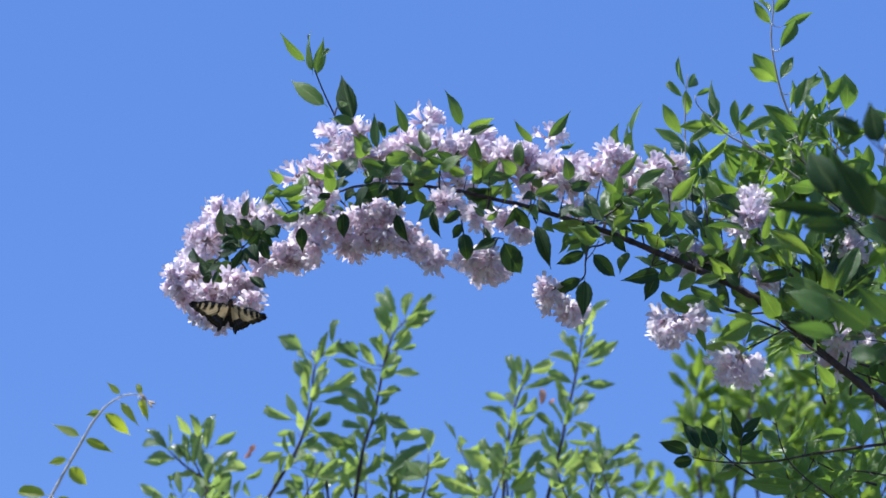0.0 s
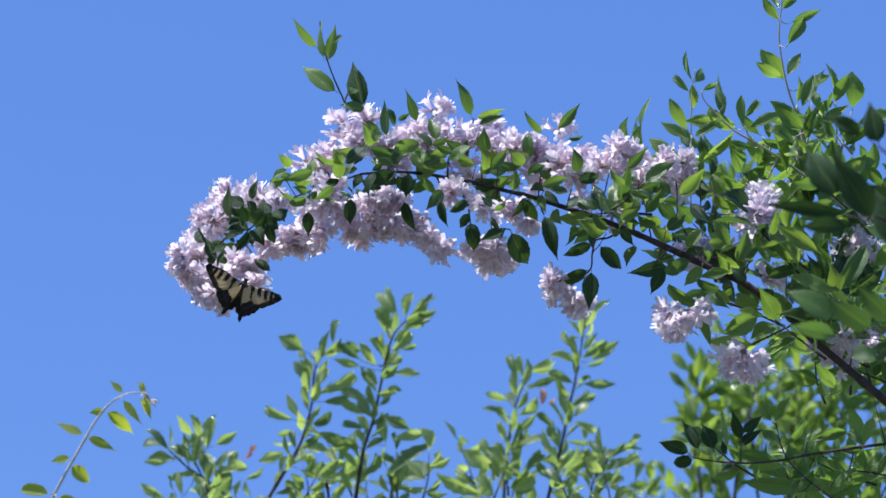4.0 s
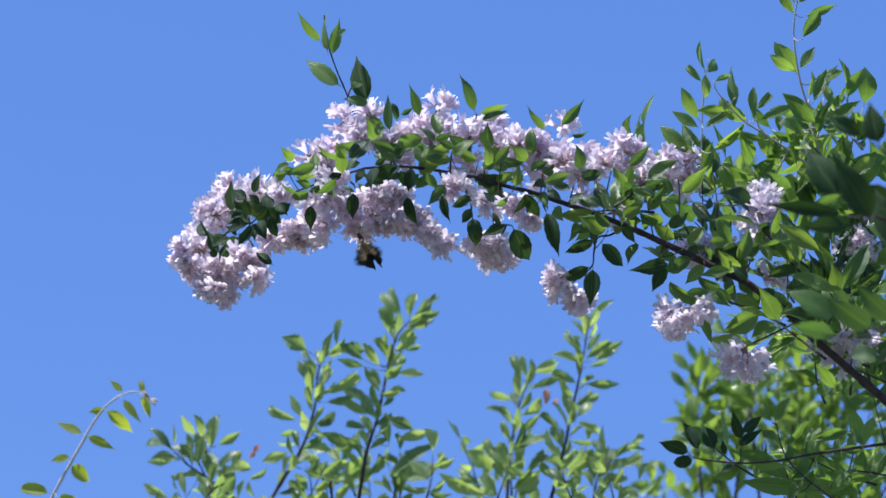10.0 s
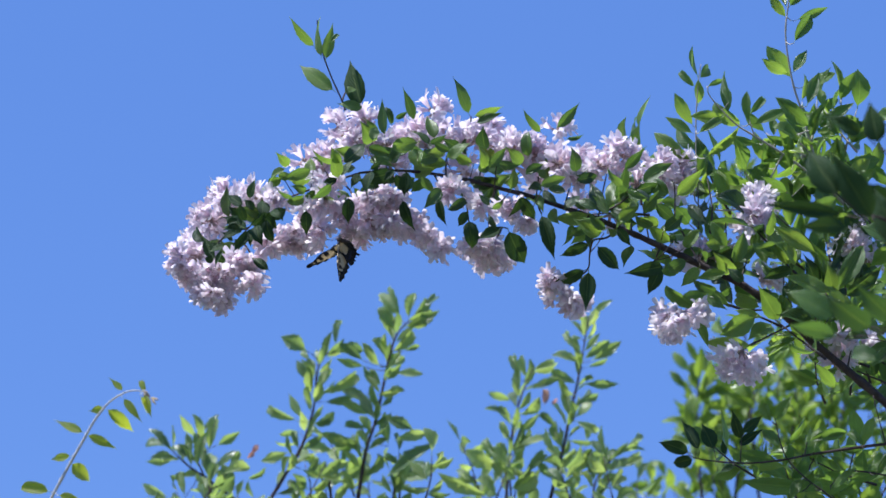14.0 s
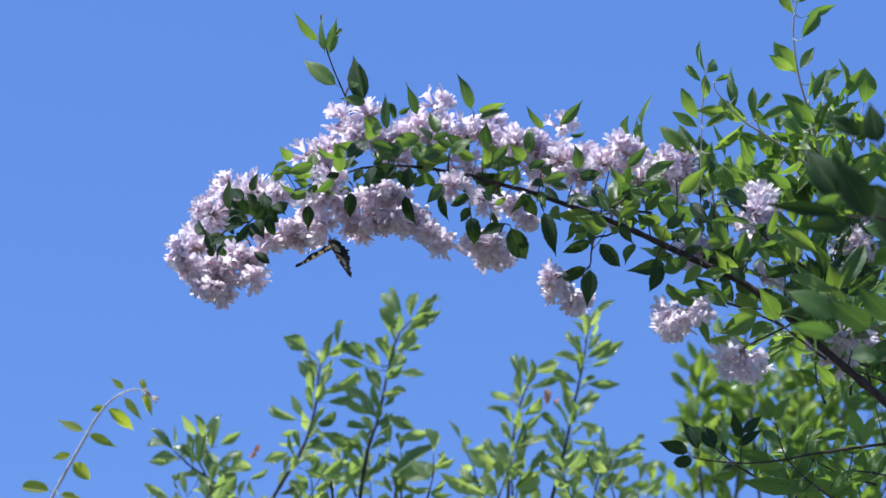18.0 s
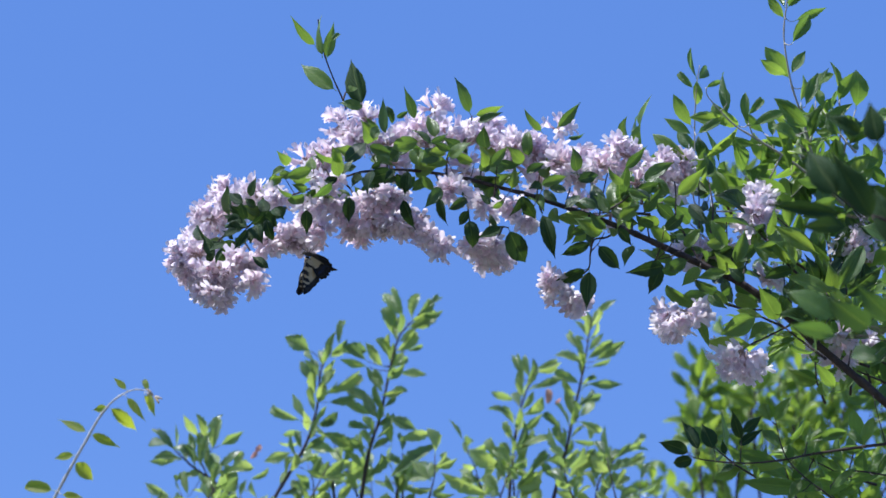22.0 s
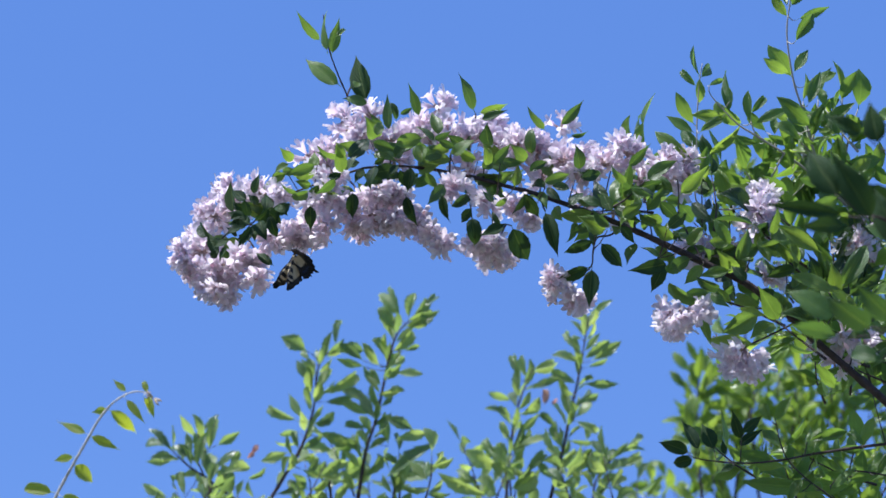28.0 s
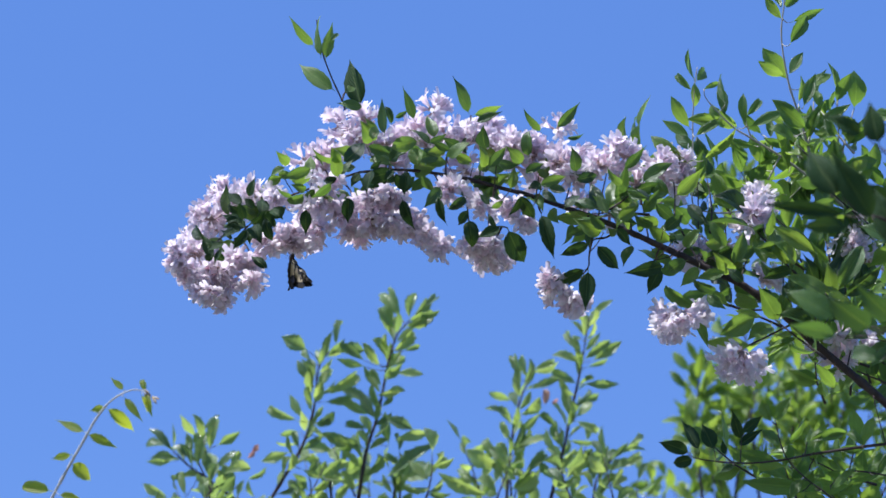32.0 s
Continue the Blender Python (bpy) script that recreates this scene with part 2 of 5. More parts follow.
def place_leaf(top, limb, meshes, m, rng, most=300):
    """One leaf under a limb: a part of its own while the thing has few of them, else joined with the limb's other leaves."""
    me = rng.choice(meshes)
    local = Matrix.Translation(-REST[limb]) @ m
    if COUNT.get(top, 0) < most:
        COUNT[top] = COUNT.get(top, 0) + 1
        ob = new("leaf", me)
        ob.parent = limb
        ob.matrix_basis = local
        return ob
    LOOSE.setdefault(limb, []).append((me, local))


def leaves(top, limb, meshes, rows, far, rng, spread=0.03, most=300):
    """Leaves from rows of (u, v) of the stalk, (u, v) of the tip, width to length, and roll."""
    long = 1.12 if meshes in (SHRUB_LEAVES, LIME_LEAVES) else 1.14
    for bu, bv, tu, tv, width, roll in rows:
        tu, tv = bu + (tu - bu) * long, bv + (tv - bv) * long
        d = far + rng.uniform(-spread, spread)
        lean = rng.uniform(-0.022, 0.022)
        side = rng.choice((-1, 1))
        base = at(bu, bv, d)
        foot = min(LINES[limb], key=lambda p: (p - base).length)
        if (foot - base).length < 0.07:
            STALKS.setdefault(limb, []).append((foot, base))
        place_leaf(top, limb, meshes, leaf_pose(at(bu, bv, d), at(tu, tv, d + lean), width * (0.9 if meshes in (SHRUB_LEAVES, LIME_LEAVES) else 0.83), side * roll + rng.uniform(-14, 14)), rng, most)


def join_loose():
    """The joined leaves of each limb, as one mesh a limb."""
    for limb, many in LOOSE.items():
        cos, faces, uvs, base = [], [], [], 0
        for me, m in many:
            n = len(me.vertices)
            co = np.empty(n * 3)
            me.vertices.foreach_get("co", co)
            mm = np.array(m)
            cos.append(co.reshape(-1, 3) @ mm[:3, :3].T + mm[:3, 3])
            faces += [[base + v for v in p.vertices] for p in me.polygons]
            uv = np.empty(len(me.loops) * 2)
            me.uv_layers[0].data.foreach_get("uv", uv)
            uvs.append(uv)
            base += n
        me = bpy.data.meshes.new("foliage")
        me.from_pydata(np.concatenate(cos).tolist(), [], faces)
        me.uv_layers.new(name="UVMap").data.foreach_set("uv", np.concatenate(uvs))
        me.materials.append(many[0][0].materials[0])
        me.shade_smooth()
        ob = part("foliage", me, None, limb)
        ob["kind"] = "stuff"
    for limb, many in STALKS.items():
        bm = bmesh.new()
        for foot, base in many:
            span = (base - foot).length
            sag = foot.lerp(base, 0.5) - Vector((0, 0, 0.06 * span))
            tube(bm, [(*foot, 0.0008), (*sag, 0.0006), (*base, 0.0006)], REST[limb], 4, 0, 2)
        part("leaf_stalk", bm, limb.data.materials[0], limb)["kind"] = "stuff"


def flower_template(bend, flare, open_up):
    """A slender trumpet with five rounded lobes, its calyx and stalk, mouth along +z: vertices, faces and a material for each face."""
    v, f, k = [], [], []
    n = 10
    rings = [(0.0, 0.0010), (0.004, 0.0016), (0.0085, 0.0030 * flare), (0.0125, 0.0041 * flare)]

    def bent(x, y, z):
        v.append((x + bend * z * z * 40, y, z))

    for z, r in rings:
        for i in range(n):
            a = 2 * math.pi * i / n
            bent(r * math.cos(a), r * math.sin(a), z)
    for j in range(3):
        for i in range(n):
            f.append((j * n + i, j * n + (i + 1) % n, (j + 1) * n + (i + 1) % n, (j + 1) * n + i))
            k.append(2)
    for lobe in range(5):
        i0 = lobe * 2
        a = 2 * math.pi * (i0 + 1) / n
        base = len(v)
        long = 0.0033 * (1.25 if lobe in (0, 1) else 1.0) * (0.92 + 0.05 * lobe)
        mouth = 0.0041 * flare
        back = 0.0012 * math.sin(lobe * 2.4)
        for reach, half in ((0.45, 0.0026), (1.0, 0.0025), (1.28, 0.0011)):
            out = mouth + long * reach * open_up
            z = 0.0125 + long * reach * (1.05 - 0.75 * open_up) + 0.0012 * reach - back * reach * reach
            for s in (-1, 0, 1):
                bent(out * math.cos(a) - s * half * math.sin(a), out * math.sin(a) + s * half * math.cos(a), z + (0.0006 if s else -0.0003))
        p = (3 * n + i0, 3 * n + (i0 + 1) % n, 3 * n + (i0 + 2) % n)
        grid = [p] + [tuple(base + 3 * r + s for s in range(3)) for r in range(3)]
        for lo, hi in zip(grid, grid[1:]):
            f += [(lo[0], lo[1], hi[1], hi[0]), (lo[1], lo[2], hi[2], hi[1])]
            k += [0, 0]
    base = len(v)
    for z, r in ((-0.010, 0.00045), (-0.0035, 0.0005), (-0.0015, 0.0014), (0.0020, 0.0018)):
        for i in range(4):
            a = math.pi / 2 * i
            v.append((r * math.cos(a), r * math.sin(a), z))
    for j in range(3):
        for i in range(4):
            f.append((base + j * 4 + i, base + j * 4 + (i + 1) % 4, base + (j + 1) * 4 + (i + 1) % 4, base + (j + 1) * 4 + i))
            k.append(1)
    return np.array(v), f, k


BLOOMS = [flower_template(b, fl, o) for b, fl, o in ((0.0, 1.0, 1.0), (0.6, 1.12, 0.9), (-0.4, 0.95, 1.1), (0.3, 1.15, 0.75), (0.8, 0.85, 0.45))]


def bell_mesh(template):
    me = bpy.data.meshes.new("flower")
    me.from_pydata(template[0].tolist(), [], template[1])
    me.materials.append(PETAL), me.materials.append(CALYX), me.materials.append(PETAL_TUBE)
    me.polygons.foreach_set("material_index", template[2])
    me.shade_smooth()
    return me


BELLS = [bell_mesh(b) for b in BLOOMS]


def flower_cluster(limb, centre, out, radius, rng):
    """One umbel: trumpets on fine stalks that fan out from a common point, the lower ones nodding."""
    hang = out.z < -0.35
    root = centre - out * radius * (1.0 if hang else 0.8)
    reach = radius * (1.5 if hang else 1.28)
    vs, fs, ks, base = [], [], [], 0
    n = int(8 + (radius / 0.0066) ** 2 * (0.75 if hang else 0.95))
    bm = bmesh.new()
    for i in range(n):
        way = Vector((rng.gauss(0, 1), rng.gauss(0, 1), rng.gauss(0, 1))).normalized() * (0.8 if hang else 1.05) + out * 0.95 + Vector((0, -0.1, -0.1))
        if i < 3:
            way -= AHEAD * 0.9
        way.normalize()
        size = rng.uniform(0.95, 1.3)
        kind = rng.choice((0, 0, 1, 1, 2, 3, 3, 4))
        head = root + way * max(0.006, reach * rng.uniform(0.62 if hang else 0.5, 1.12) - 0.015 * size)
        nod = (way + Vector((rng.gauss(0, 0.22), rng.gauss(0, 0.22), rng.gauss(-0.12, 0.22)))).normalized()
        q = nod.to_track_quat("Z", "Y").to_matrix() @ Matrix.Rotation(rng.uniform(0, 6.28), 3, "Z")
        tube(bm, [(*root, 0.0006), (*root.lerp(head, 0.5), 0.00045), (*(head - nod * 0.009), 0.0004)], REST[limb], 3, 0, 1)
        tv, tf, tk = BLOOMS[kind]
        if i < 3 and COUNT.get("flower", 0) < 300:
            COUNT["flower"] = COUNT.get("flower", 0) + 1
            ob = new("flower", BELLS[kind])
            ob.parent = limb
            ob.matrix_basis = Matrix.Translation(head - REST[limb]) @ q.to_4x4() @ Matrix.Scale(size, 4)
            continue
        vs.append((tv * size) @ np.array(q).T + np.array(head - REST[limb]))
        fs += [[base + a for a in face] for face in tf]
        ks += tk
        base += len(tv)
    me = bpy.data.meshes.new("blossom")
    me.from_pydata(np.concatenate(vs).tolist(), [], fs)
    me.materials.append(PETAL), me.materials.append(CALYX), me.materials.append(PETAL_TUBE)
    me.polygons.foreach_set("material_index", ks)
    me.shade_smooth()
    part("flower_stalk", bm, CALYX, limb)
    return tagged(part("blossom", me, None, limb), kind="stuff")


# ---- ground ----
def ground():
    bm = bmesh.new()
    n = 60
    grid = []
    for i in range(n + 1):
        row = []
        for j in range(n + 1):
            x, y = (math.copysign(abs(k) ** 3 * 2000, k) for k in (2 * i / n - 1, 2 * j / n - 1))
            row.append(bm.verts.new((x, y + 4, 0.05 * noise.noise((x * 0.4, y * 0.4, 0)) if abs(x) < 60 and abs(y) < 60 else 0)))
        grid.append(row)
    for i in range(n):
        for j in range(n):
            bm.faces.new((grid[i][j], grid[i + 1][j], grid[i + 1][j + 1], grid[i][j + 1]))
    me = bpy.data.meshes.new("ground")
    bm.to_mesh(me), bm.free()
    me.materials.append(GROUND)
    me.shade_smooth()
    tagged(new("ground", me), "dry patchy lawn below the bushes", "lawn", kind="structure")


ground()

# ---- the beauty bush: an arching limb in five pieces, upright shoots, low twigs and near twigs ----
rng = random.Random(7)
BUSH_FOOT = Vector((1.05, 3.25, 0.0))
bush = thing("beauty_bush", BUSH_FOOT, "arching beauty bush with pale pink bell flowers and green leaves", "flowering shrub")

ARCH = [
    (611.4, -249.3, 7.86), (560, -195, 7.5), (511.4, -152.9, 7.14), (468.6, -117.1, 6.79), (422.1, -74.3, 6.79), (375.7, -42.1, 6.79),
    (325.7, -19.3, 6.43), (275.7, 4.3, 6.07), (236.4, 22.1, 5.36), (197.1, 37.9, 5), (118.6, 65, 4.29), (75.7, 76.4, 3.71),
    (32.9, 87.9, 3.29), (-17.1, 96.4, 2.86), (-60, 100, 2.43), (-102.9, 97.1, 2.14), (-138.6, 86.4, 1.86), (-174.3, 73.6, 1.71),
    (-199.3, 63.6, 1.57), (-224.3, 47.1, 1.43), (-245.7, 27.9, 1.29), (-263.6, 7.9, 1.14), (-274.3, -10, 0.93),
]
JOINTS = [(611.4, -249.3), (375.7, -42.1), (197.1, 37.9), (32.9, 87.9), (-102.9, 97.1)]
ARCH_FAR = D - 0.02


def limb(name, mat, place, stems, label="", sides=7):
    """A limb whose stems are one mesh, turning about its place."""
    bm = bmesh.new()
    for pts in stems:
        tube(bm, pts, Vector(place), sides)
    ob = part(name, bm, mat, bush, label, place)
    for pts in stems:
        lay(ob, pts)
    return ob


arch_line = [(*p[:3], p[3] * 0.70) for p in stem_points(ARCH, ARCH_FAR)]
cuts = [0] + [min(range(len(ARCH)), key=lambda i: abs(ARCH[i][0] - j[0])) for j in JOINTS[1:]] + [len(ARCH) - 1]
TWIG_LINES = {k: [] for k in range(5)}
TWIG_LINES[0] += [
    [(429.3, -74.3), (382.9, -76.4), (336.4, -63.6), (307.9, -76.4), (300.7, -81.4)], [(336.4, -63.6), (347.1, -52.9), (329.3, -45.7)],
    [(440, -95.7), (404.3, -113.6), (382.9, -124.3), (372.1, -135)], [(432.9, -85), (431.4, -35), (430, -6.4)],
    [(375.7, -42.1), (361.4, 0.7), (357.9, 43.6)], [(375.7, -42.1), (390, 0.7), (400.7, 29.3)],
    [(468.6, -117.1), (497.1, -70.7), (490, -42.1), (468.6, -6.4)], [(560, -145.7), (504.3, -111.4), (454.3, -85), (397.1, -52.9)],
    [(511.4, -152.9), (525.7, -85), (540, -27.9), (536.4, 0.7)],
]
TWIG_LINES[1] += [
    [(225.7, 27.1), (207.9, 15), (191.4, 11.4), (186.4, -6.4), (184.3, -24.3), (168.6, -38.6), (154.3, -49.3)],
    [(197.1, 37.9), (204.3, 79.3), (215, 122.1)], [(240, 20.7), (234.3, 72.1), (231.4, 100.7)], [(293.6, 40), (294.3, 68.6), (291.4, 97.1)],
    [(293.6, 40), (311.4, 7.9), (325.7, -17.9)], [(275.7, 2.9), (268.6, -13.6), (261.4, -27.9)], [(322.1, -19.3), (324.3, 15), (322.9, 100.7)],
    [(261.4, 11.4), (254.3, 50.7), (247.1, 82.9)],
]
TWIG_LINES[2] += [
    [(47.1, 85), (50.7, 107.9), (68.6, 122.1)], [(68.6, 78.6), (61.4, 54.3), (60, 29.3), (75.7, 27.9), (82.9, 26.4)],
    [(60, 29.3), (55.7, 7.9), (54.3, -6.4)], [(86.4, 74.3), (90, 100.7), (104.3, 122.1)], [(100.7, 70.7), (100.7, 50.7), (104.3, 40)],
    [(125.7, 62.9), (122.1, 54.3), (125.7, 45)], [(118.6, 65), (122.1, 93.6), (131.4, 143.6)], [(154.3, 53.6), (161.4, 79.3), (168.6, 107.9)],
    [(75.7, 27.9), (68.6, 11.4), (61.4, 0.7)],
]
TWIG_LINES[3] += [
    [(-70, 100), (-71.4, 107.9), (-80, 120.7), (-102.9, 136.4), (-120.7, 172.1), (-126.4, 187.9), (-138.6, 215), (-149.3, 243.6), (-155.7, 272.1), (-157.9, 290)],
    [(-126.4, 187.9), (-122.9, 197.1), (-117.1, 200.7)], [(-67.1, 99.3), (-71.4, 82.9), (-80, 72.1)],
    [(-31.4, 97.9), (-24.3, 122.1), (-13.6, 143.6), (-11.4, 172.1)], [(4.3, 92.9), (7.9, 122.1), (32.9, 143.6), (36.4, 168.6)],
    [(-45.7, 98.6), (-42.1, 79.3), (-49.3, 65)], [(-10, 95), (-2.9, 79.3), (-6.4, 65)], [(18.6, 90.7), (29.3, 65), (32.9, 40), (36.4, 15)],
]
TWIG_LINES[4] += [
    [(-199.3, 63.6), (-181.4, 59.3), (-170.7, 49.3)], [(-224.3, 47.1), (-238.6, 65), (-245.7, 75.7)],
    [(-245.7, 27.9), (-267.1, 22.1), (-285, 7.9), (-295.7, -10)], [(-235, 36.4), (-217.1, 29.3), (-202.9, 22.1)],
    [(-138.6, 86.4), (-149.3, 100.7), (-160, 107.9)], [(-131.4, 88.6), (-117.1, 75.7), (-113.6, 65)], [(-256.4, 15), (-245.7, 0.7), (-235, -20.7)],
]
FLOWER_ROWS = {k: [] for k in range(5)}
FLOWER_ROWS[0] += [
    (297.1, -93.6, 25.7), (286.4, -106.4, 18.6), (320, -85, 17.1), (275.7, -85, 14.3), (372.1, -143.6, 27.1), (384.3, -156.4, 17.1),
    (354.3, -147.9, 15.7), (393.6, -142.1, 12.9), (397.1, 57.9, 25.7), (390, 36.4, 20), (412.9, 29.3, 20), (400.7, 72.1, 14.3), (325.7, 0.7, 18.6),
    (412.9, -35, 15.7), (527.1, 16.4, 22.9), (518.6, 36.4, 17.1), (541.4, -2.9, 18.6), (465.7, -115, 8.6), (507.9, -106.4, 12.9), (534.3, -115, 14.3),
    (348.6, 0.7, 12.9), (307.9, 0.7, 12.9), (497.1, -142.1, 10),
]
FLOWER_ROWS[1] += [
    (218.6, 132.9, 14.3), (218.6, 107.9, 14.3), (232.9, 123.6, 10), (247.1, 87.9, 12.9), (147.1, -57.9, 22.9), (162.9, -74.3, 20), (134.3, -43.6, 15.7),
    (290, 106.4, 24.3), (277.1, 118.6, 17.1), (307.9, 92.1, 14.3), (300.7, 115, 14.3), (175.7, 95, 12.9), (272.1, 100.7, 11.4), (215, 45, 8.6),
    (175.7, 54.3, 8.6),
]
FLOWER_ROWS[2] += [
    (72.1, 136.4, 24.3), (93.6, 143.6, 24.3), (115, 136.4, 25.7), (129.3, 115, 25.7), (93.6, 118.6, 17.1), (154.3, 123.6, 24.3), (179.3, 118.6, 22.9),
    (165, 97.1, 14.3), (200.7, 116.4, 17.1), (50.7, -15, 18.6), (67.1, 0.7, 20), (36.4, 3.6, 15.7), (74.3, -15, 14.3), (104.3, 35, 15.7),
    (88.6, 52.1, 14.3), (50.7, 54.3, 11.4), (125.7, 93.6, 14.3), (57.9, 154.3, 10), (147.1, 154.3, 8.6),
]
FLOWER_ROWS[3] += [
    (-102.9, 42.9, 27.1), (-81.4, 57.1, 25.7), (-60, 41.4, 22.9), (-88.6, 25.7, 20), (-35, 28.6, 21.4), (-13.6, 12, 17.1), (-1.4, -2, 12.9), (-62, 30, 16), (-48, 22, 15),
    (-20.7, 14.3, 15.7), (-99.3, 18.6, 14.3), (-67.1, 111.4, 18.6), (-113.6, 154.3, 24.3), (-131.4, 166.4, 14.3), (-95.7, 170, 12.9),
    (-124.3, 137.9, 18.6), (-102.9, 141.4, 18.6), (-27.9, 157.1, 24.3), (-49.3, 141.4, 18.6), (-10, 180.7, 11.4), (4.3, 152.1, 25.7),
    (-17.1, 141.4, 18.6), (29.3, 137.9, 17.1), (25.7, 105.7, 17.1), (11.4, 75.7, 17.1), (43.6, 147.1, 11.4), (-74.3, 141.4, 15.7), (-63.6, 66.4, 15.7),
]
FLOWER_ROWS[4] += [
    (-273.6, 79.3, 24.1), (-235.7, 79.3, 22.8), (-302.4, 50.7, 24.1), (-271.9, 65, 21.4), (-311.6, 22.1, 24.1), (-257.8, 62.1, 17.4),
    (-287.1, 35, 21.4), (-323.6, -3.6, 25.5), (-298.4, -5, 24.1), (-309, -40.7, 25.5), (-279, -30, 24), (-287.1, -53.6, 22.8),
    (-278.5, -60.7, 18.8), (-309, -46.4, 18.8), (-295.8, -58.6, 14.7), (-255, -14, 20), (-241, -27, 13),
    (-222, 5, 20), (-201.4, 12.1, 22.8), (-183.6, 17.9, 22.8), (-165.7, 42.1, 22.8), (-147.9, 58.6, 18.8), (-153.6, 15.7, 20.1),
    (-176.4, 3.6, 17.4), (-158.6, 105, 22.8), (-172.9, 115.7, 16.1), (-147.9, 125, 13.4), (-144.3, 82.1, 14.7), (-212.1, 62.1, 12.1),
]
FLOWER_ROWS[4] += [
    (-336.4, -12.1, 16.1), (-240, -45, 11), (-133.6, 46.4, 18.8), (-119.3, 26.4, 17.4), (-327.1, -26.4, 16.1),
    (-222.9, 63.6, 10.7),
]
LEAF_ROWS = {k: [] for k in range(5)}
LEAF_ROWS[0] += [
    (325.7, -75, 281.4, -49.3, 0.36, 10), (315.7, -77.9, 334.3, -117.9, 0.34, 10), (394.3, -122.1, 337.1, -117.9, 0.34, 15),
    (398.6, -83.6, 357.1, -105, 0.6, 5), (348.6, -53.6, 317.1, -40.7, 0.45, 15), (362.9, -70.7, 341.4, -52.1, 0.5, 10),
    (368.6, -76.4, 400.7, -85, 0.4, 10), (497.1, -56.4, 437.1, -33.6, 0.36, 10), (500, -50.7, 535.7, 7.9, 0.36, 10),
    (507.1, -62.1, 555.7, -20.7, 0.36, 10), (511.4, -57.9, 551.4, -42.1, 0.4, 25), (361.4, 0.7, 341.4, 35, 0.4, 10),
    (368.6, -20.7, 381.4, 22.1, 0.45, 10), (382.9, -42.1, 361.4, -24.3, 0.5, 10), (390, 0.7, 400.7, 22.1, 0.4, 30),
]
LEAF_ROWS[0] += [
    (475.7, -6.4, 425.7, 25.7, 0.36, 10), (361.4, -27.9, 325.7, -36.4, 0.45, 15), (332.9, -56.4, 357.9, -74.3, 0.45, 15),
    (411.4, -20.7, 397.1, 15, 0.45, 10), (440, -20.7, 420, 7.9, 0.45, 10),
]
LEAF_ROWS[1] += [
    (228.6, 99.3, 255, 127.9, 0.36, 10), (204.3, 20.7, 170, 35, 0.5, 10), (207.9, 23.6, 186.4, 45, 0.5, 20), (272.1, -13.6, 248.6, -0.7, 0.4, 10),
    (290, 68.6, 256.4, 87.9, 0.5, 5), (294.3, 65, 327.1, 100.7, 0.45, 20), (307.9, 57.9, 336.4, 32.9, 0.42, 10), (229.3, 79.3, 207.9, 100.7, 0.5, 10),
    (232.9, 72.1, 257.9, 65, 0.45, 15), (240, 57.9, 222.1, 79.3, 0.5, 20), (254.3, 43.6, 272.1, 72.1, 0.5, 15), (268.6, 29.3, 243.6, 40, 0.5, 10),
    (279.3, 22.1, 304.3, 43.6, 0.5, 10), (290, 7.9, 261.4, 29.3, 0.5, 15), (304.3, 0.7, 325.7, 25.7, 0.5, 10),
]
LEAF_ROWS[1] += [
    (311.4, -13.6, 282.9, -27.9, 0.5, 15), (325.7, -20.7, 304.3, -45.7, 0.5, 15), (211.4, 43.6, 197.1, 68.6, 0.5, 10),
    (222.1, 36.4, 247.1, 54.3, 0.5, 15), (197.1, 50.7, 168.6, 61.4, 0.5, 15), (190, 29.3, 161.4, 18.6, 0.4, 20),
]
LEAF_ROWS[2] += [
    (125.7, 146.4, 102.1, 175, 0.34, 15), (142.9, 152.1, 170.7, 181.4, 0.36, 15), (157.1, 139.3, 177.1, 143.6, 0.4, 30),
    (54.3, 100.7, 47.1, 127.9, 0.5, 20), (57.9, 100.7, 79.3, 127.9, 0.4, 15), (68.6, 107.9, 95.7, 106.4, 0.45, 5), (86.4, 93.6, 68.6, 82.9, 0.5, 10),
    (104.3, 93.6, 125.7, 107.9, 0.45, 15), (122.1, 79.3, 154.3, 92.1, 0.42, 10), (125.7, 75.7, 143.6, 57.9, 0.4, 20),
    (61.4, 50.7, 79.3, 61.4, 0.45, 20), (157.9, 72.1, 132.9, 79.3, 0.4, 20), (154.3, 50.7, 175.7, 72.1, 0.45, 15), (168.6, 86.4, 197.1, 93.6, 0.45, 10),
    (68.6, 25.7, 58.6, 43.6, 0.4, 15),
]
LEAF_ROWS[2] += [
    (86.4, 73.6, 91.4, 100.7, 0.5, 10),
]
LEAF_ROWS[3] += [
    (-160, 255, -189.3, 289.3, 0.32, 20), (-152.1, 240.7, -159.3, 295, 0.34, 35), (-147.1, 237.9, -138.6, 280.7, 0.36, 15),
    (-142.1, 261.4, -128.6, 274.3, 0.3, 20), (-134.3, 199.3, -179.3, 232.1, 0.36, 15), (-99.3, 177.9, -130, 185, 0.5, 25),
    (35, 168.6, 17.1, 215, 0.36, 10), (38.6, 167.9, 75.7, 179.3, 0.34, 20), (41.4, 159.3, 72.9, 170.7, 0.36, 25), (-72.9, 142.1, -74.3, 185, 0.36, 30),
    (-63.6, 156.4, -70, 182.1, 0.35, 35), (-34.3, 160.7, -48.6, 200.7, 0.34, 15), (-60, 165, -44.3, 173.6, 0.4, 20),
    (-118.6, 197.9, -112.9, 205, 0.6, 20), (-128.6, 107.9, -140, 126.4, 0.6, 10),
]
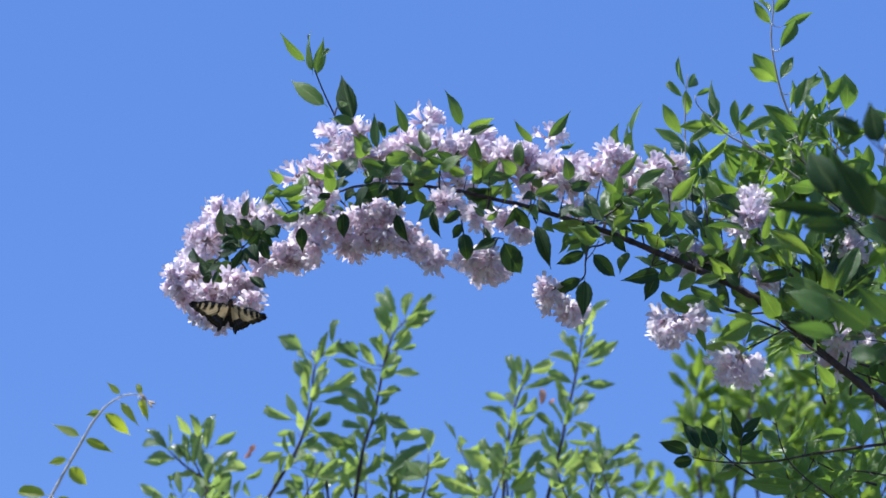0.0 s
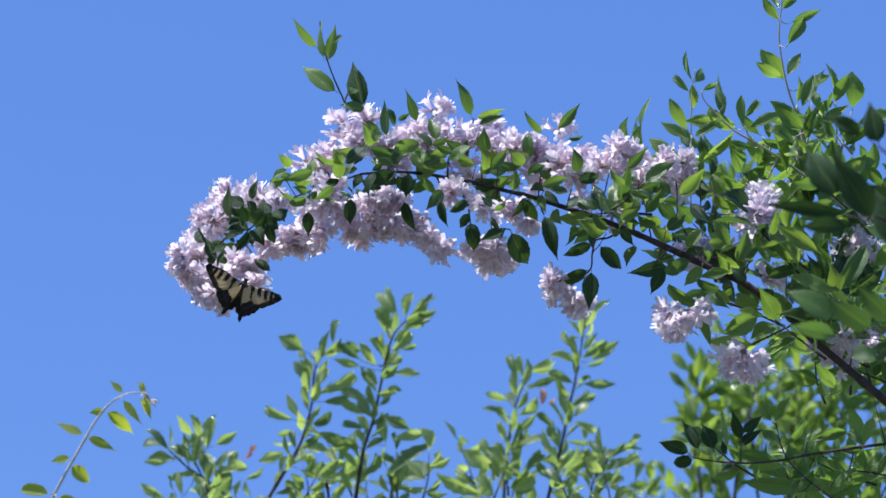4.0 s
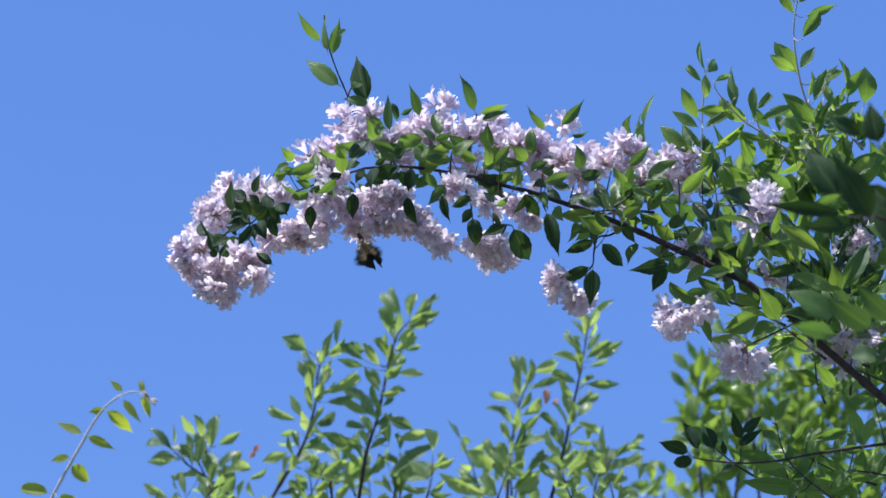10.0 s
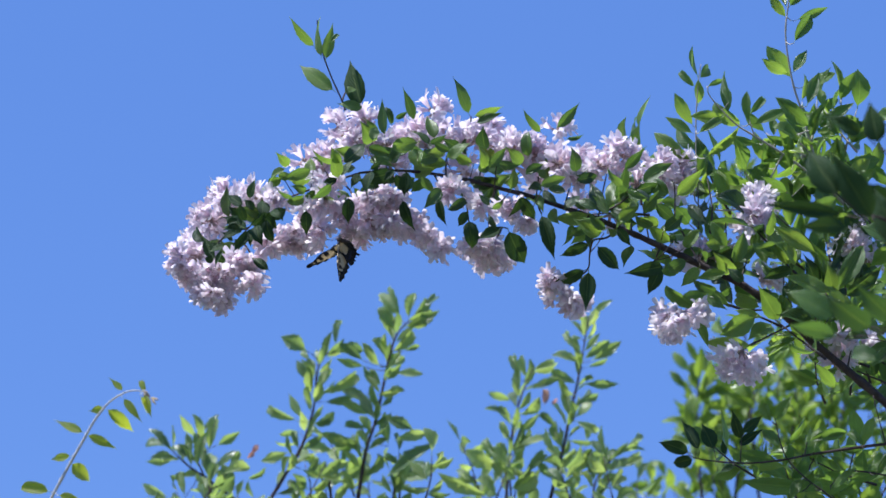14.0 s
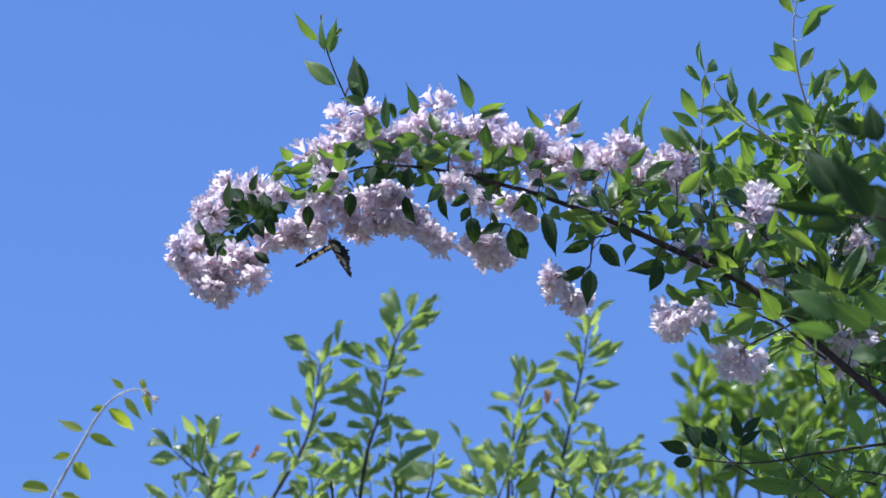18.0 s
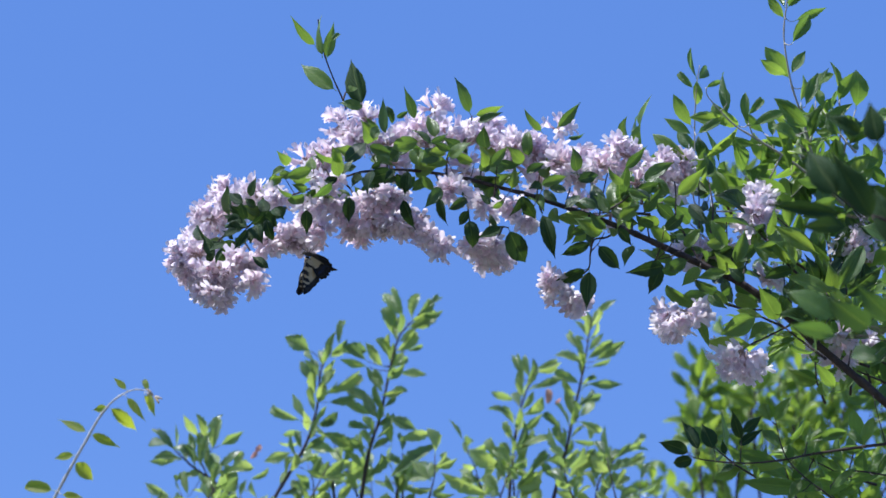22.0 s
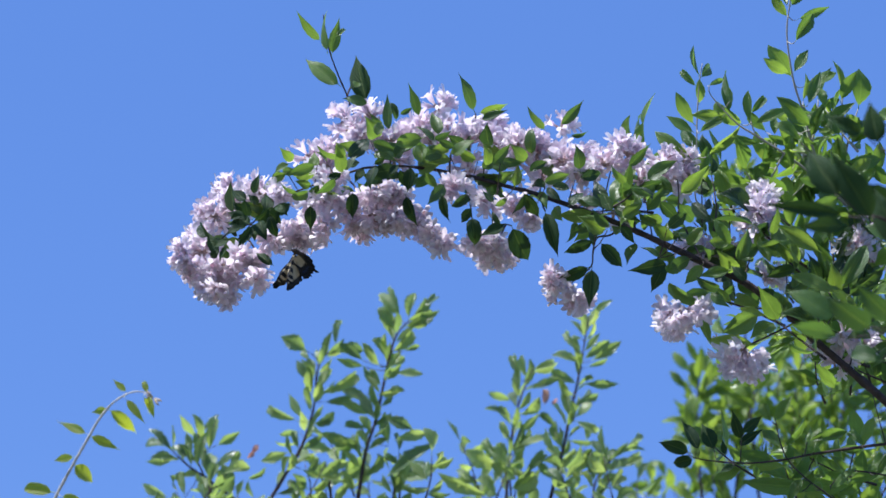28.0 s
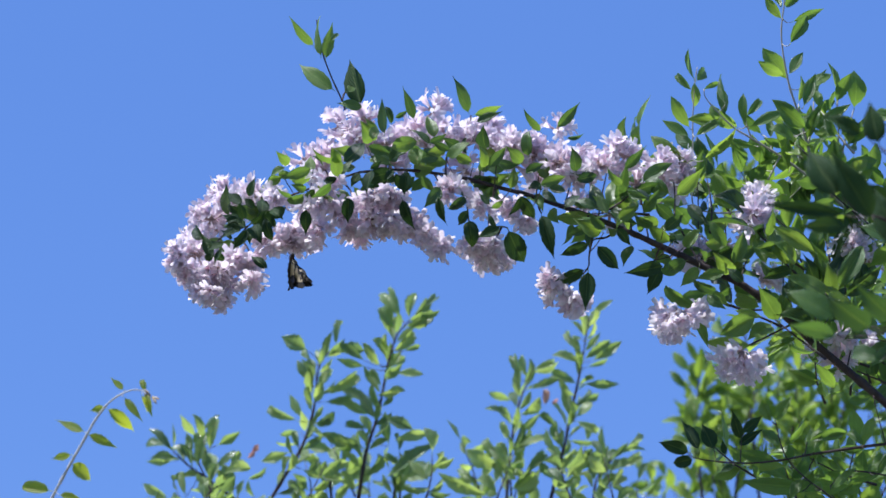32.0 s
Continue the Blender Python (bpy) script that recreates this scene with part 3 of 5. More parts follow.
LEAF_ROWS[3] += [
    (-127.1, 107.9, -94.3, 135, 0.45, 10), (-95.7, 130.7, -67.1, 120.7, 0.5, 20), (-67.1, 107.9, -44.3, 136.4, 0.45, 20),
    (-88.6, 136.4, -82.9, 156.4, 0.55, 20), (-27.9, 136.4, -68.6, 127.9, 0.45, 25), (-30, 102.1, -32.9, 127.9, 0.6, 10),
    (-1.4, 79.3, -18.6, 54.3, 0.5, 15), (-17.1, 132.9, 4.3, 143.6, 0.4, 10), (11.4, 123.6, -11.4, 135, 0.45, 10), (4.3, 115, 32.9, 132.9, 0.45, 10),
    (40, 107.9, 11.4, 122.1, 0.4, 20), (-27.9, 93.6, -10, 72.1, 0.45, 10), (31.4, 65, 7.9, 49.3, 0.45, 20),
]
LEAF_ROWS[4] += [
    (-301.4, 9.3, -315, 30.7, 0.55, 25), (-201.4, 92.1, -221.4, 82.1, 0.5, 0), (-162.9, 102.1, -200.7, 90.7, 0.42, 10),
    (-197.1, 103.6, -218.6, 87.9, 0.5, 30), (-244.3, 63.6, -237.1, 87.9, 0.5, 15), (-199.3, 61.4, -170.7, 65, 0.4, 30),
    (-131.4, 87.9, -138.6, 123.6, 0.5, 20), (-128.6, 92.1, -114.3, 111.4, 0.5, 30), (-138.6, 85, -162.9, 65, 0.45, 30),
    (-188.6, 65, -210, 75.7, 0.45, 20), (-160, 80.7, -138.6, 63.6, 0.45, 20), (-170.7, 75.7, -188.6, 79.3, 0.5, 15),
]
arch = []
for k in range(5):
    place = at(*JOINTS[k], ARCH_FAR)
    stems = [arch_line[cuts[k]:cuts[k + 1] + 1]]
    if k == 0:
        stems[0] = rise(BUSH_FOOT + Vector((-0.02, 0.02, -0.03)), 0.016, stems[0])
    for line in TWIG_LINES[k]:
        up = line[-1][1] > line[0][1] + 20
        stems.append([(*at(u, v, ARCH_FAR + ((0.05 if up else 0.03 * math.sin(u)) if i else 0)), ((1.1 if up and k != 3 else 1.4) - 0.7 * i / len(line)) / 1000) for i, (u, v) in enumerate(line)])
    piece = limb("arching_limb", BARK, place, stems, "dark brown woody stem arching outwards")
    arch.append(piece)
for k in range(5):
    leaves(bush, arch[k], BUSH_LEAVES if k else BUSH_LEAVES + YOUNG_LEAVES, LEAF_ROWS[k], ARCH_FAR - 0.095, rng, 0.03)
# leaves under and inside the arch, their shade painted into the leaf colour
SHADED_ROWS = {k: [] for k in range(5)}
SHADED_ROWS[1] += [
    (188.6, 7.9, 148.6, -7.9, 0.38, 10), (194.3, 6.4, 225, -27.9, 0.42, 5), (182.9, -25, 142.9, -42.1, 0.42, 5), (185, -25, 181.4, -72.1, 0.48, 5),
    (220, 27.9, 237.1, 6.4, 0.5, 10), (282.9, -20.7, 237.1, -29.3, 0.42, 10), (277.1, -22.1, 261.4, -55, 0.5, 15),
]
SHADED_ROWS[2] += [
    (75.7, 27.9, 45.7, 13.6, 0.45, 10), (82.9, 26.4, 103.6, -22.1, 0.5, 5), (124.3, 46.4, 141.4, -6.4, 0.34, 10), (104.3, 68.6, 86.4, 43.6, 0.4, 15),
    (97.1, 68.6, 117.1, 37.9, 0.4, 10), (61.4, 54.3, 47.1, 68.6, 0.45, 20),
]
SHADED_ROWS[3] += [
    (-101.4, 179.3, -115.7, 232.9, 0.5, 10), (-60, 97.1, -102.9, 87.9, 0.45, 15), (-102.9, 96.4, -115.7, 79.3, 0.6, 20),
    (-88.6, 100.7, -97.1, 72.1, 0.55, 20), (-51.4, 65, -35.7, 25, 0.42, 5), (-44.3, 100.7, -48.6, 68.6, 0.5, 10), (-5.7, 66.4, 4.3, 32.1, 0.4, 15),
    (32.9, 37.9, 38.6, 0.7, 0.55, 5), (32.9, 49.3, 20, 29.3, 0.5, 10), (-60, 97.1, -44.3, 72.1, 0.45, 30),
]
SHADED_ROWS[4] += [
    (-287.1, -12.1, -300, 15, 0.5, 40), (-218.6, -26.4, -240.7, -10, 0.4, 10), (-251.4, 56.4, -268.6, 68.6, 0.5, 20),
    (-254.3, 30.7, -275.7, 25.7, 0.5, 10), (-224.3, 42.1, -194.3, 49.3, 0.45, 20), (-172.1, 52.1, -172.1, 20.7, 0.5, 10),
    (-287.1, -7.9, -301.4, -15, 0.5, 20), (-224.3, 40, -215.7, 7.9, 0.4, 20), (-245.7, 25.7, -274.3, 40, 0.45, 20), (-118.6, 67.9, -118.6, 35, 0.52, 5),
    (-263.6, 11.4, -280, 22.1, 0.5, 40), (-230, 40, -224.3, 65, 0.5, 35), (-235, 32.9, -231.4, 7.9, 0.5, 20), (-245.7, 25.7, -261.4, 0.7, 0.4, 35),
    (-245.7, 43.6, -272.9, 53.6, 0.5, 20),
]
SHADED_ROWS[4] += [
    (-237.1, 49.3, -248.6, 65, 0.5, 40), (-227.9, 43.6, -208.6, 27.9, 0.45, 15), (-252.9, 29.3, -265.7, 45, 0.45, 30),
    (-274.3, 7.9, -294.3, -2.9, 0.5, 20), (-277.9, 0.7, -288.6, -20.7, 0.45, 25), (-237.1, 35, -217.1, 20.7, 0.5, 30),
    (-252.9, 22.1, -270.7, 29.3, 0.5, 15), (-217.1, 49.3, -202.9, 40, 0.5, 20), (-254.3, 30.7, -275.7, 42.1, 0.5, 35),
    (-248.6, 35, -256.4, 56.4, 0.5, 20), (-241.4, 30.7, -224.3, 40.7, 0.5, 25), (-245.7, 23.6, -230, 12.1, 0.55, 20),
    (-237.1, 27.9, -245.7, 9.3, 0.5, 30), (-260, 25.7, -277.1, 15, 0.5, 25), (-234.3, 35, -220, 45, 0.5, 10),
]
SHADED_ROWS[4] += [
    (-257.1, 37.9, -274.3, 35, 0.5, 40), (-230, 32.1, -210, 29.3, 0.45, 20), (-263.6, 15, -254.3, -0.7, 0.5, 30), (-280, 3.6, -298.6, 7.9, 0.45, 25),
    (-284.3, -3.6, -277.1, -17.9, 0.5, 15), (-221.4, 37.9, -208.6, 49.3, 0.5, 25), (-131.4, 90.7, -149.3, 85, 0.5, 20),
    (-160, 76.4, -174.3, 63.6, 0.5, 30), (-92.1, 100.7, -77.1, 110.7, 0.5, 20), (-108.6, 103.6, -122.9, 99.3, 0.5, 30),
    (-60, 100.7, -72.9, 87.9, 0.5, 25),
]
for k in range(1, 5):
    leaves(bush, arch[k], SHADED_LEAVES, SHADED_ROWS[k], ARCH_FAR - 0.11, rng, 0.02)
for k in range(5):
    for u, v, r in FLOWER_ROWS[k]:
        near = min(((au - u) ** 2 + (av - v) ** 2, au, av) for au, av, _ in ARCH)
        d = ARCH_FAR + (rng.uniform(-0.085, -0.035) if v < near[2] else rng.uniform(0.01, 0.08)) - (0.08 if k == 0 and r > 22 else 0)
        c = at(u, v, d)
        out = (c - at(near[1], near[2], ARCH_FAR))
        out = (out.normalized() + Vector((0, rng.uniform(-0.6, 0.2), -0.25 if v < near[2] else 0.1))).normalized()
        flower_cluster(arch[k], c, out, r / 1000, rng)

# upright shoots on a limb of their own
SHOOT_FOOT = (662.9, -220.7)
SHOOT_FAR = D + 0.07
SHOOTS = []
SHOOTS += [
    [(662.9, -220.7, 5.71), (611.4, -85, 4.29), (554.3, 7.9, 3.57), (497.1, 72.1, 3.21), (475.7, 107.9, 2.57), (457.9, 172.1, 2.14), (445, 215, 1.86), (437.1, 272.1, 1.57), (441.4, 315, 1.29), (442.9, 343.6, 0.86)],
    [(497.1, 72.1, 2.86), (461.4, 100.7, 2.57), (432.9, 122.1, 2.29), (397.1, 145, 2.14), (372.1, 161.4, 1.71), (341.4, 195, 1.14), (338.6, 207.9, 0.86)],
    [(432.9, 122.1, 1.79), (390, 57.9, 1.71), (325.7, 57.9, 1.57), (322.9, 100.7, 1.43), (322.9, 161.4, 1.21), (325.7, 207.9, 1), (330, 236.4, 0.71)],
    [(497.1, 72.1, 2.14), (502.9, 107.9, 1.71), (507.1, 150.7, 1.43), (506.4, 190, 1.07)],
]
SHOOTS += [
    [(397.1, 145, 1.43), (391.4, 161.4, 1.14), (388.6, 179.3, 0.86)], [(554.3, 7.9, 2.86), (568.6, 79.3, 2.14), (575.7, 136.4, 1.43)],
]
SHOOT_LEAF_ROWS = []
SHOOT_LEAF_ROWS += [
    [ (438.6, 293.6, 419.3, 322.1, 0.42, 10), (450, 290.7, 485.7, 305, 0.3, 15), (447.1, 262.1, 468.6, 296.4, 0.42, 20), (444.3, 216.4, 417.1, 257.9, 0.42, 8), (462.9, 182.1, 477.1, 219.3, 0.36, 15), (458.6, 206.4, 501.4, 225, 0.34, 10), (508.6, 196.4, 497.1, 236.4, 0.3, 15), (504.3, 187.9, 521.4, 222.1, 0.42, 10), (511.4, 202.1, 531.4, 216.4, 0.32, 10), (468.6, 155, 428.6, 187.9, 0.4, 8), (475.7, 152.1, 517.1, 182.1, 0.36, 15), (470, 156.4, 472.9, 182.9, 0.4, 20), (322.9, 206.4, 301.4, 229.3, 0.32, 10), (320, 157.9, 297.1, 195, 0.36, 15), (325.7, 183.6, 328.6, 213.6, 0.34, 20), ],
]
SHOOT_LEAF_ROWS += [
    [ (337.1, 207.9, 357.1, 216.4, 0.32, 20), (325.7, 149.3, 357.1, 167.9, 0.34, 15), (318.6, 113.6, 272.9, 146.4, 0.32, 10), (322.9, 87.9, 315.7, 125, 0.36, 20), (322.9, 86.4, 334.3, 126.4, 0.42, 8), (364.3, 187.9, 356.4, 229.3, 0.36, 15), (381.4, 157.9, 345.7, 183.6, 0.5, 10), (390, 160.7, 385.7, 199.3, 0.3, 20), (390, 172.1, 411.4, 195, 0.34, 10), (394.3, 159.3, 435.7, 176.4, 0.34, 15), (334.3, 117.9, 374.3, 153.6, 0.32, 15), (402.9, 135, 358.6, 139.3, 0.32, 10), (421.4, 143.6, 418.6, 169.3, 0.4, 20), (441.4, 132.1, 415.7, 143.6, 0.4, 15), (448.6, 146.4, 468.6, 127.9, 0.5, 10), ],
]
SHOOT_LEAF_ROWS += [
    [ (442.9, 100.7, 440, 143.6, 0.3, 15), (341.4, 72.1, 368.6, 95, 0.42, 10), (332.9, 65, 335.7, 93.6, 0.4, 20), (425.7, 79.3, 390, 100.7, 0.42, 10), (440, 72.1, 404.3, 93.6, 0.4, 10), (443.6, 68.6, 462.9, 100.7, 0.35, 15), (482.9, 107.9, 457.9, 136.4, 0.5, 15), (490, 100.7, 511.4, 136.4, 0.45, 15), (504.3, 143.6, 490, 168.6, 0.5, 15), (508.6, 146.4, 532.9, 165, 0.45, 10), (497.1, 79.3, 468.6, 100.7, 0.5, 15), (511.4, 86.4, 540, 115, 0.45, 15), (554.3, 29.3, 525.7, 57.9, 0.45, 10), (561.4, 65, 582.9, 100.7, 0.45, 10), (565, 79.3, 543.6, 107.9, 0.45, 15), ],
]
SHOOT_LEAF_ROWS += [
    [ (340, 68.6, 322.1, 93.6, 0.45, 10), (368.6, 61.4, 347.1, 100.7, 0.4, 20), (404.3, 107.9, 418.6, 136.4, 0.5, 20), ],
]
place = at(*SHOOT_FOOT, SHOOT_FAR)
stems = [[(*p[:3], p[3] * 0.66) for p in stem_points(line, SHOOT_FAR)] for line in SHOOTS]
stems[0] = rise(BUSH_FOOT + Vector((0.05, -0.03, -0.03)), 0.014, stems[0])
shoots = limb("upright_shoot", GREEN_STEM, place, stems[:1], "slender green-brown young shoot")
for line in stems[1:]:
    bm = bmesh.new()
    tube(bm, line, place)
    part("side_shoot", bm, GREEN_STEM, shoots)
    lay(shoots, line)
stems_up = [line for line in stems]
for rows in SHOOT_LEAF_ROWS:
    leaves(bush, shoots, YOUNG_LEAVES, rows, SHOOT_FAR, rng, 0.05)

# low twigs that hardly stir
LOW_FAR = D - 0.15
LOW = [
    [(654.3, -238.6, 3.57), (560, -246.4, 3), (475.7, -257.9, 2.29), (425.7, -267.1, 1.86), (375.7, -270.7, 1.57), (322.1, -265, 1.14), (307.9, -256.4, 0.86)],
    [(554.3, -370.7, 2.14), (490, -313.6, 1.71), (461.4, -292.1, 1.43), (436.4, -267.1, 1.21), (425.7, -242.1, 1), (420, -213.6, 0.71)],
    [(611.4, -299.3, 2.14), (554.3, -285, 1.71), (511.4, -281.4, 1.29), (490, -299.3, 1.07)],
]
LOW_LEAF_ROWS = []
LOW_LEAF_ROWS += [
    [ (317.1, -265.0, 289.6, -271.3, 0.62, 5), (312.9, -257.9, 275.9, -242.8, 0.42, 8), (324.3, -256.4, 302.4, -217.6, 0.40, 8), (342.9, -255.0, 329.1, -223.7, 0.60, 5), (377.1, -242.1, 366.5, -207.1, 0.40, 8), (377.1, -233.6, 401.0, -212.9, 0.42, 10), (371.4, -249.3, 401.5, -230.5, 0.40, 20), (357.1, -260.7, 353.4, -243.2, 0.50, 15), (368.6, -272.1, 351.0, -282.2, 0.40, 20), ],
]
LOW_LEAF_ROWS += [
    [ (427.1, -269.3, 374.5, -257.4, 0.32, 8), (437.1, -275.0, 385.8, -272.5, 0.26, 15), (427.1, -250.7, 405.8, -230.7, 0.50, 10), (417.9, -219.3, 438.5, -189.2, 0.42, 8), (416.4, -219.3, 403.3, -196.7, 0.44, 10), (430.0, -250.7, 456.3, -215.6, 0.34, 20), (460.0, -243.6, 506.4, -231.0, 0.30, 10), (490.0, -305.0, 520.1, -277.4, 0.36, 15), (511.4, -292.1, 552.8, -282.1, 0.34, 10), (497.1, -252.9, 532.9, -249.3, 0.4, 10), (525.7, -250.7, 545.7, -213.6, 0.36, 10), (532.9, -249.3, 511.4, -227.9, 0.4, 10), (454.3, -288.6, 440, -313.6, 0.45, 10), (468.6, -300.7, 388.6, -297.9, 0.26, 15), ],
]
LOW_LEAF_ROWS += [
    [ (468.6, -256.4, 475.7, -227.9, 0.5, 10), (375.7, -270.7, 361.4, -249.3, 0.4, 15), (390, -270.7, 400.7, -292.1, 0.4, 15), (547.1, -285, 568.6, -256.4, 0.4, 10), (511.4, -281.4, 490, -263.6, 0.4, 10), (482.9, -263.6, 504.3, -277.9, 0.4, 20), (543.6, -185, 512.9, -193.6, 0.4, 15), (497.1, -177.9, 475.7, -149.3, 0.4, 10), (454.3, -306.4, 482.9, -317.1, 0.4, 10), ],
]
place = at(654.3, -238.6, LOW_FAR)
stems = [[(*p[:3], p[3] * 0.7) for p in stem_points(line, LOW_FAR)] for line in LOW]
stems[0] = rise(BUSH_FOOT + Vector((0.0, 0.08, -0.03)), 0.012, stems[0])
low = limb("low_limb", BARK, place, stems)
# the first rows take the leaf colour darkened to imitate shade
for k, rows in enumerate(LOW_LEAF_ROWS):
    leaves(bush, low, YOUNG_LEAVES if k else SHADED_LEAVES, rows, LOW_FAR, rng, 0.05)

# twigs that reach out towards the camera
NEAR_FAR = 2.25
NEAR = [
    [(718.6, -185, 5), (654.3, -85, 4.29), (597.1, -20.7, 3.57), (565, 29.3, 2.86), (575.7, 100.7, 1.79), (582.9, 115, 1.07)],
    [(597.1, -20.7, 2.86), (568.6, 29.3, 2.14), (540, 43.6, 1.43)],
    [(654.3, -85, 2.86), (597.1, -85, 2.14), (582.9, -99.3, 1.43)],
]
NEAR_LEAF_ROWS = [
    (504.3, 65, 461.4, 120.7, 0.5, 10), (545.7, 32.9, 497.1, 113.6, 0.42, 15), (551.4, 130.7, 540, 180.7, 0.6, 10),
    (532.9, 145, 485.7, 166.4, 0.42, 15), (511.4, 42.1, 412.9, 56.4, 0.2, 20), (514.3, 27.9, 454.3, 32.1, 0.36, 15),
    (565, 57.9, 531.4, 79.3, 0.55, 10), (586.4, -2.9, 543.6, 75.7, 0.5, 10), (498.6, -89.3, 438.6, -52.1, 0.5, 10),
    (543.6, -102.9, 490, -63.6, 0.5, 15), (572.1, -92.1, 525.7, -47.9, 0.5, 10), (500, -110.7, 442.9, -93.6, 0.3, 15),
    (554.3, -142.1, 511.4, -127.9, 0.5, 15),
]
place = at(718.6, -185, NEAR_FAR)
stems = [stem_points(line, NEAR_FAR) for line in NEAR]
stems[0] = rise(BUSH_FOOT + Vector((-0.06, -0.05, -0.03)), 0.012, stems[0])
near_limb = limb("near_limb", BARK, place, stems)
# upper near leaves: shade is painted in by the darkened leaf colour
leaves(bush, near_limb, SHADED_LEAVES, NEAR_LEAF_ROWS[:8], NEAR_FAR, rng, 0.06)
leaves(bush, near_limb, BUSH_LEAVES, NEAR_LEAF_ROWS[8:], NEAR_FAR, rng, 0.06)


def twig_spray(top, limb_ob, meshes, mat, base, way, length, size, rng, most=300):
    """A leafy side twig: paired leaves along a short stem."""
    bm = bmesh.new()
    mid = base + way * length * 0.5 + Vector((rng.uniform(-1, 1), rng.uniform(-1, 1), rng.uniform(-1, 1))) * length * 0.08
    end = base + way * length
    tube(bm, [(*base, 0.0017), (*mid, 0.0012), (*end, 0.0007)], REST[limb_ob], 5, 0.1, 2)
    part("twig", bm, mat, limb_ob)
    n = max(3, int(length / (size * 0.55)))
    for i in range(n + 1):
        p = base + way * length * ((i + 0.5) / (n + 0.5))
        for s in ((-1, 1) if i < n else (0,)):
            w = Vector((rng.gauss(0, 1), rng.gauss(0, 1), rng.gauss(0, 1))).normalized()
            w = (w.cross(way).normalized() * (s or 0.2) + way * rng.uniform(0.4, 1.0) + Vector((0, 0, rng.uniform(-0.35, 0.2)))).normalized()
            place_leaf(top, limb_ob, meshes, leaf_pose(p, p + w * size * rng.uniform(0.7, 1.15), rng.uniform(0.3, 0.42), rng.uniform(-70, 70)), rng, most)


def clothe(top, limb_ob, meshes, pts, step, size, rng, pairs=True, wide=(0.3, 0.42), up=0.8, most=300):
    """Leaves at even steps along a stem, in pairs or singly, pointing outwards and forwards."""
    line = [Vector(p[:3]) for p in spline(pts, 8)]
    gone, turn = 0.0, rng.uniform(0, 6)
    for a, c in zip(line, line[1:]):
        gone += (c - a).length
        if gone < step:
            continue
        gone = rng.uniform(-0.25, 0.25) * step
        way = (c - a).normalized()
        turn += 1.57 if pairs else 2.4
        across = way.cross(Vector((0.2, 0.9, 0.3))).normalized()
        for k in ((0, 1) if pairs else (0,)):
            out = Matrix.Rotation(turn + math.pi * k, 3, way) @ across
            w = (out + way * rng.uniform(up * 0.6, up * 1.3)).normalized()
            base = c + w * size * 0.06
            place_leaf(top, limb_ob, meshes, leaf_pose(base, base + w * size * rng.uniform(0.65, 1.1), rng.uniform(*wide), rng.uniform(-75, 75)), rng, most)


def skirt(top, limbs, foot, wide, low_z, high_z, many, meshes, mat, size, rng):
    """Leafy side twigs round the foot of a bush, below its crown."""
    for i in range(many):
        a, r, z = rng.uniform(0, 6.28), wide * math.sqrt(rng.random()), rng.uniform(low_z, high_z)
        b = foot + Vector((math.cos(a) * r, math.sin(a) * r, z))
        way = Vector((math.cos(a) * 0.7, math.sin(a) * 0.7, rng.uniform(0.2, 1))).normalized()
        twig_spray(top, limbs[i % len(limbs)], meshes, mat, b, way, rng.uniform(0.08, 0.16), size, rng, 0)


# the dense leafy body of the bush
for limb_ob, meshes, (u0, u1, v0, v1, many) in (
    (arch[0], BUSH_LEAVES, (310, 461.4, -40, 50, 7)),
    (arch[0], BUSH_LEAVES, (430, 582.9, -142.1, 20, 18)),
    (low, YOUNG_LEAVES + BUSH_LEAVES, (475.7, 597.1, -250, -130, 9)),
    (low, YOUNG_LEAVES + BUSH_LEAVES, (404.3, 597.1, -342.1, -285, 8)),
    (low, YOUNG_LEAVES + BUSH_LEAVES, (511.4, 690, -506.4, -342.1, 24)),
    (shoots, YOUNG_LEAVES, (455, 582.9, 0, 110, 10)),
    (arch[1], BUSH_LEAVES, (190, 325.7, 22, 75, 6)),
    (arch[0], BUSH_LEAVES, (575.7, 697.1, -227.9, 29.3, 18)),
    # sprays in the darkened leaf colour, standing in for the shaded interior
    (arch[0], SHADED_LEAVES, (440, 590, -95, 0, 2)),
    (low, SHADED_LEAVES, (460, 600, -215, -125, 2)),
):
    for i in range(many):
        b = at(rng.uniform(u0, u1), rng.uniform(v0, v1), D + rng.uniform(-0.12, 0.5))
        way = Vector((rng.gauss(-0.35, 0.5), rng.gauss(-0.2, 0.5), rng.uniform(0.1, 1.1))).normalized()
        twig_spray(bush, limb_ob, meshes, TWIG_BARK, b, way, rng.uniform(0.06, 0.11), 0.054, rng)

# leafy tips at the crown's upper side
own = random.Random(41)
for u0, u1, v0, v1, many in ((455, 590, 85, 150, 6), (365, 440, 30, 85, 4)):
    for i in range(many):
        b = at(own.uniform(u0, u1), own.uniform(v0, v1), D + own.uniform(0.0, 0.4))
        way = Vector((own.gauss(-0.2, 0.4), own.gauss(-0.1, 0.4), own.uniform(0.5, 1.1))).normalized()
        twig_spray(bush, shoots, YOUNG_LEAVES, GREEN_STEM, b, way, own.uniform(0.06, 0.10), 0.052, own)

# the foot of the bush
skirt(bush, [low, low, arch[0]], BUSH_FOOT, 0.55, 0.3, 2.0, 80, BUSH_LEAVES, TWIG_BARK, 0.045, rng)

# leaf pairs along the upright shoots
for line in stems_up:
    clothe(bush, shoots, YOUNG_LEAVES, line[-7:], 0.075, 0.052, rng, True, (0.28, 0.36))

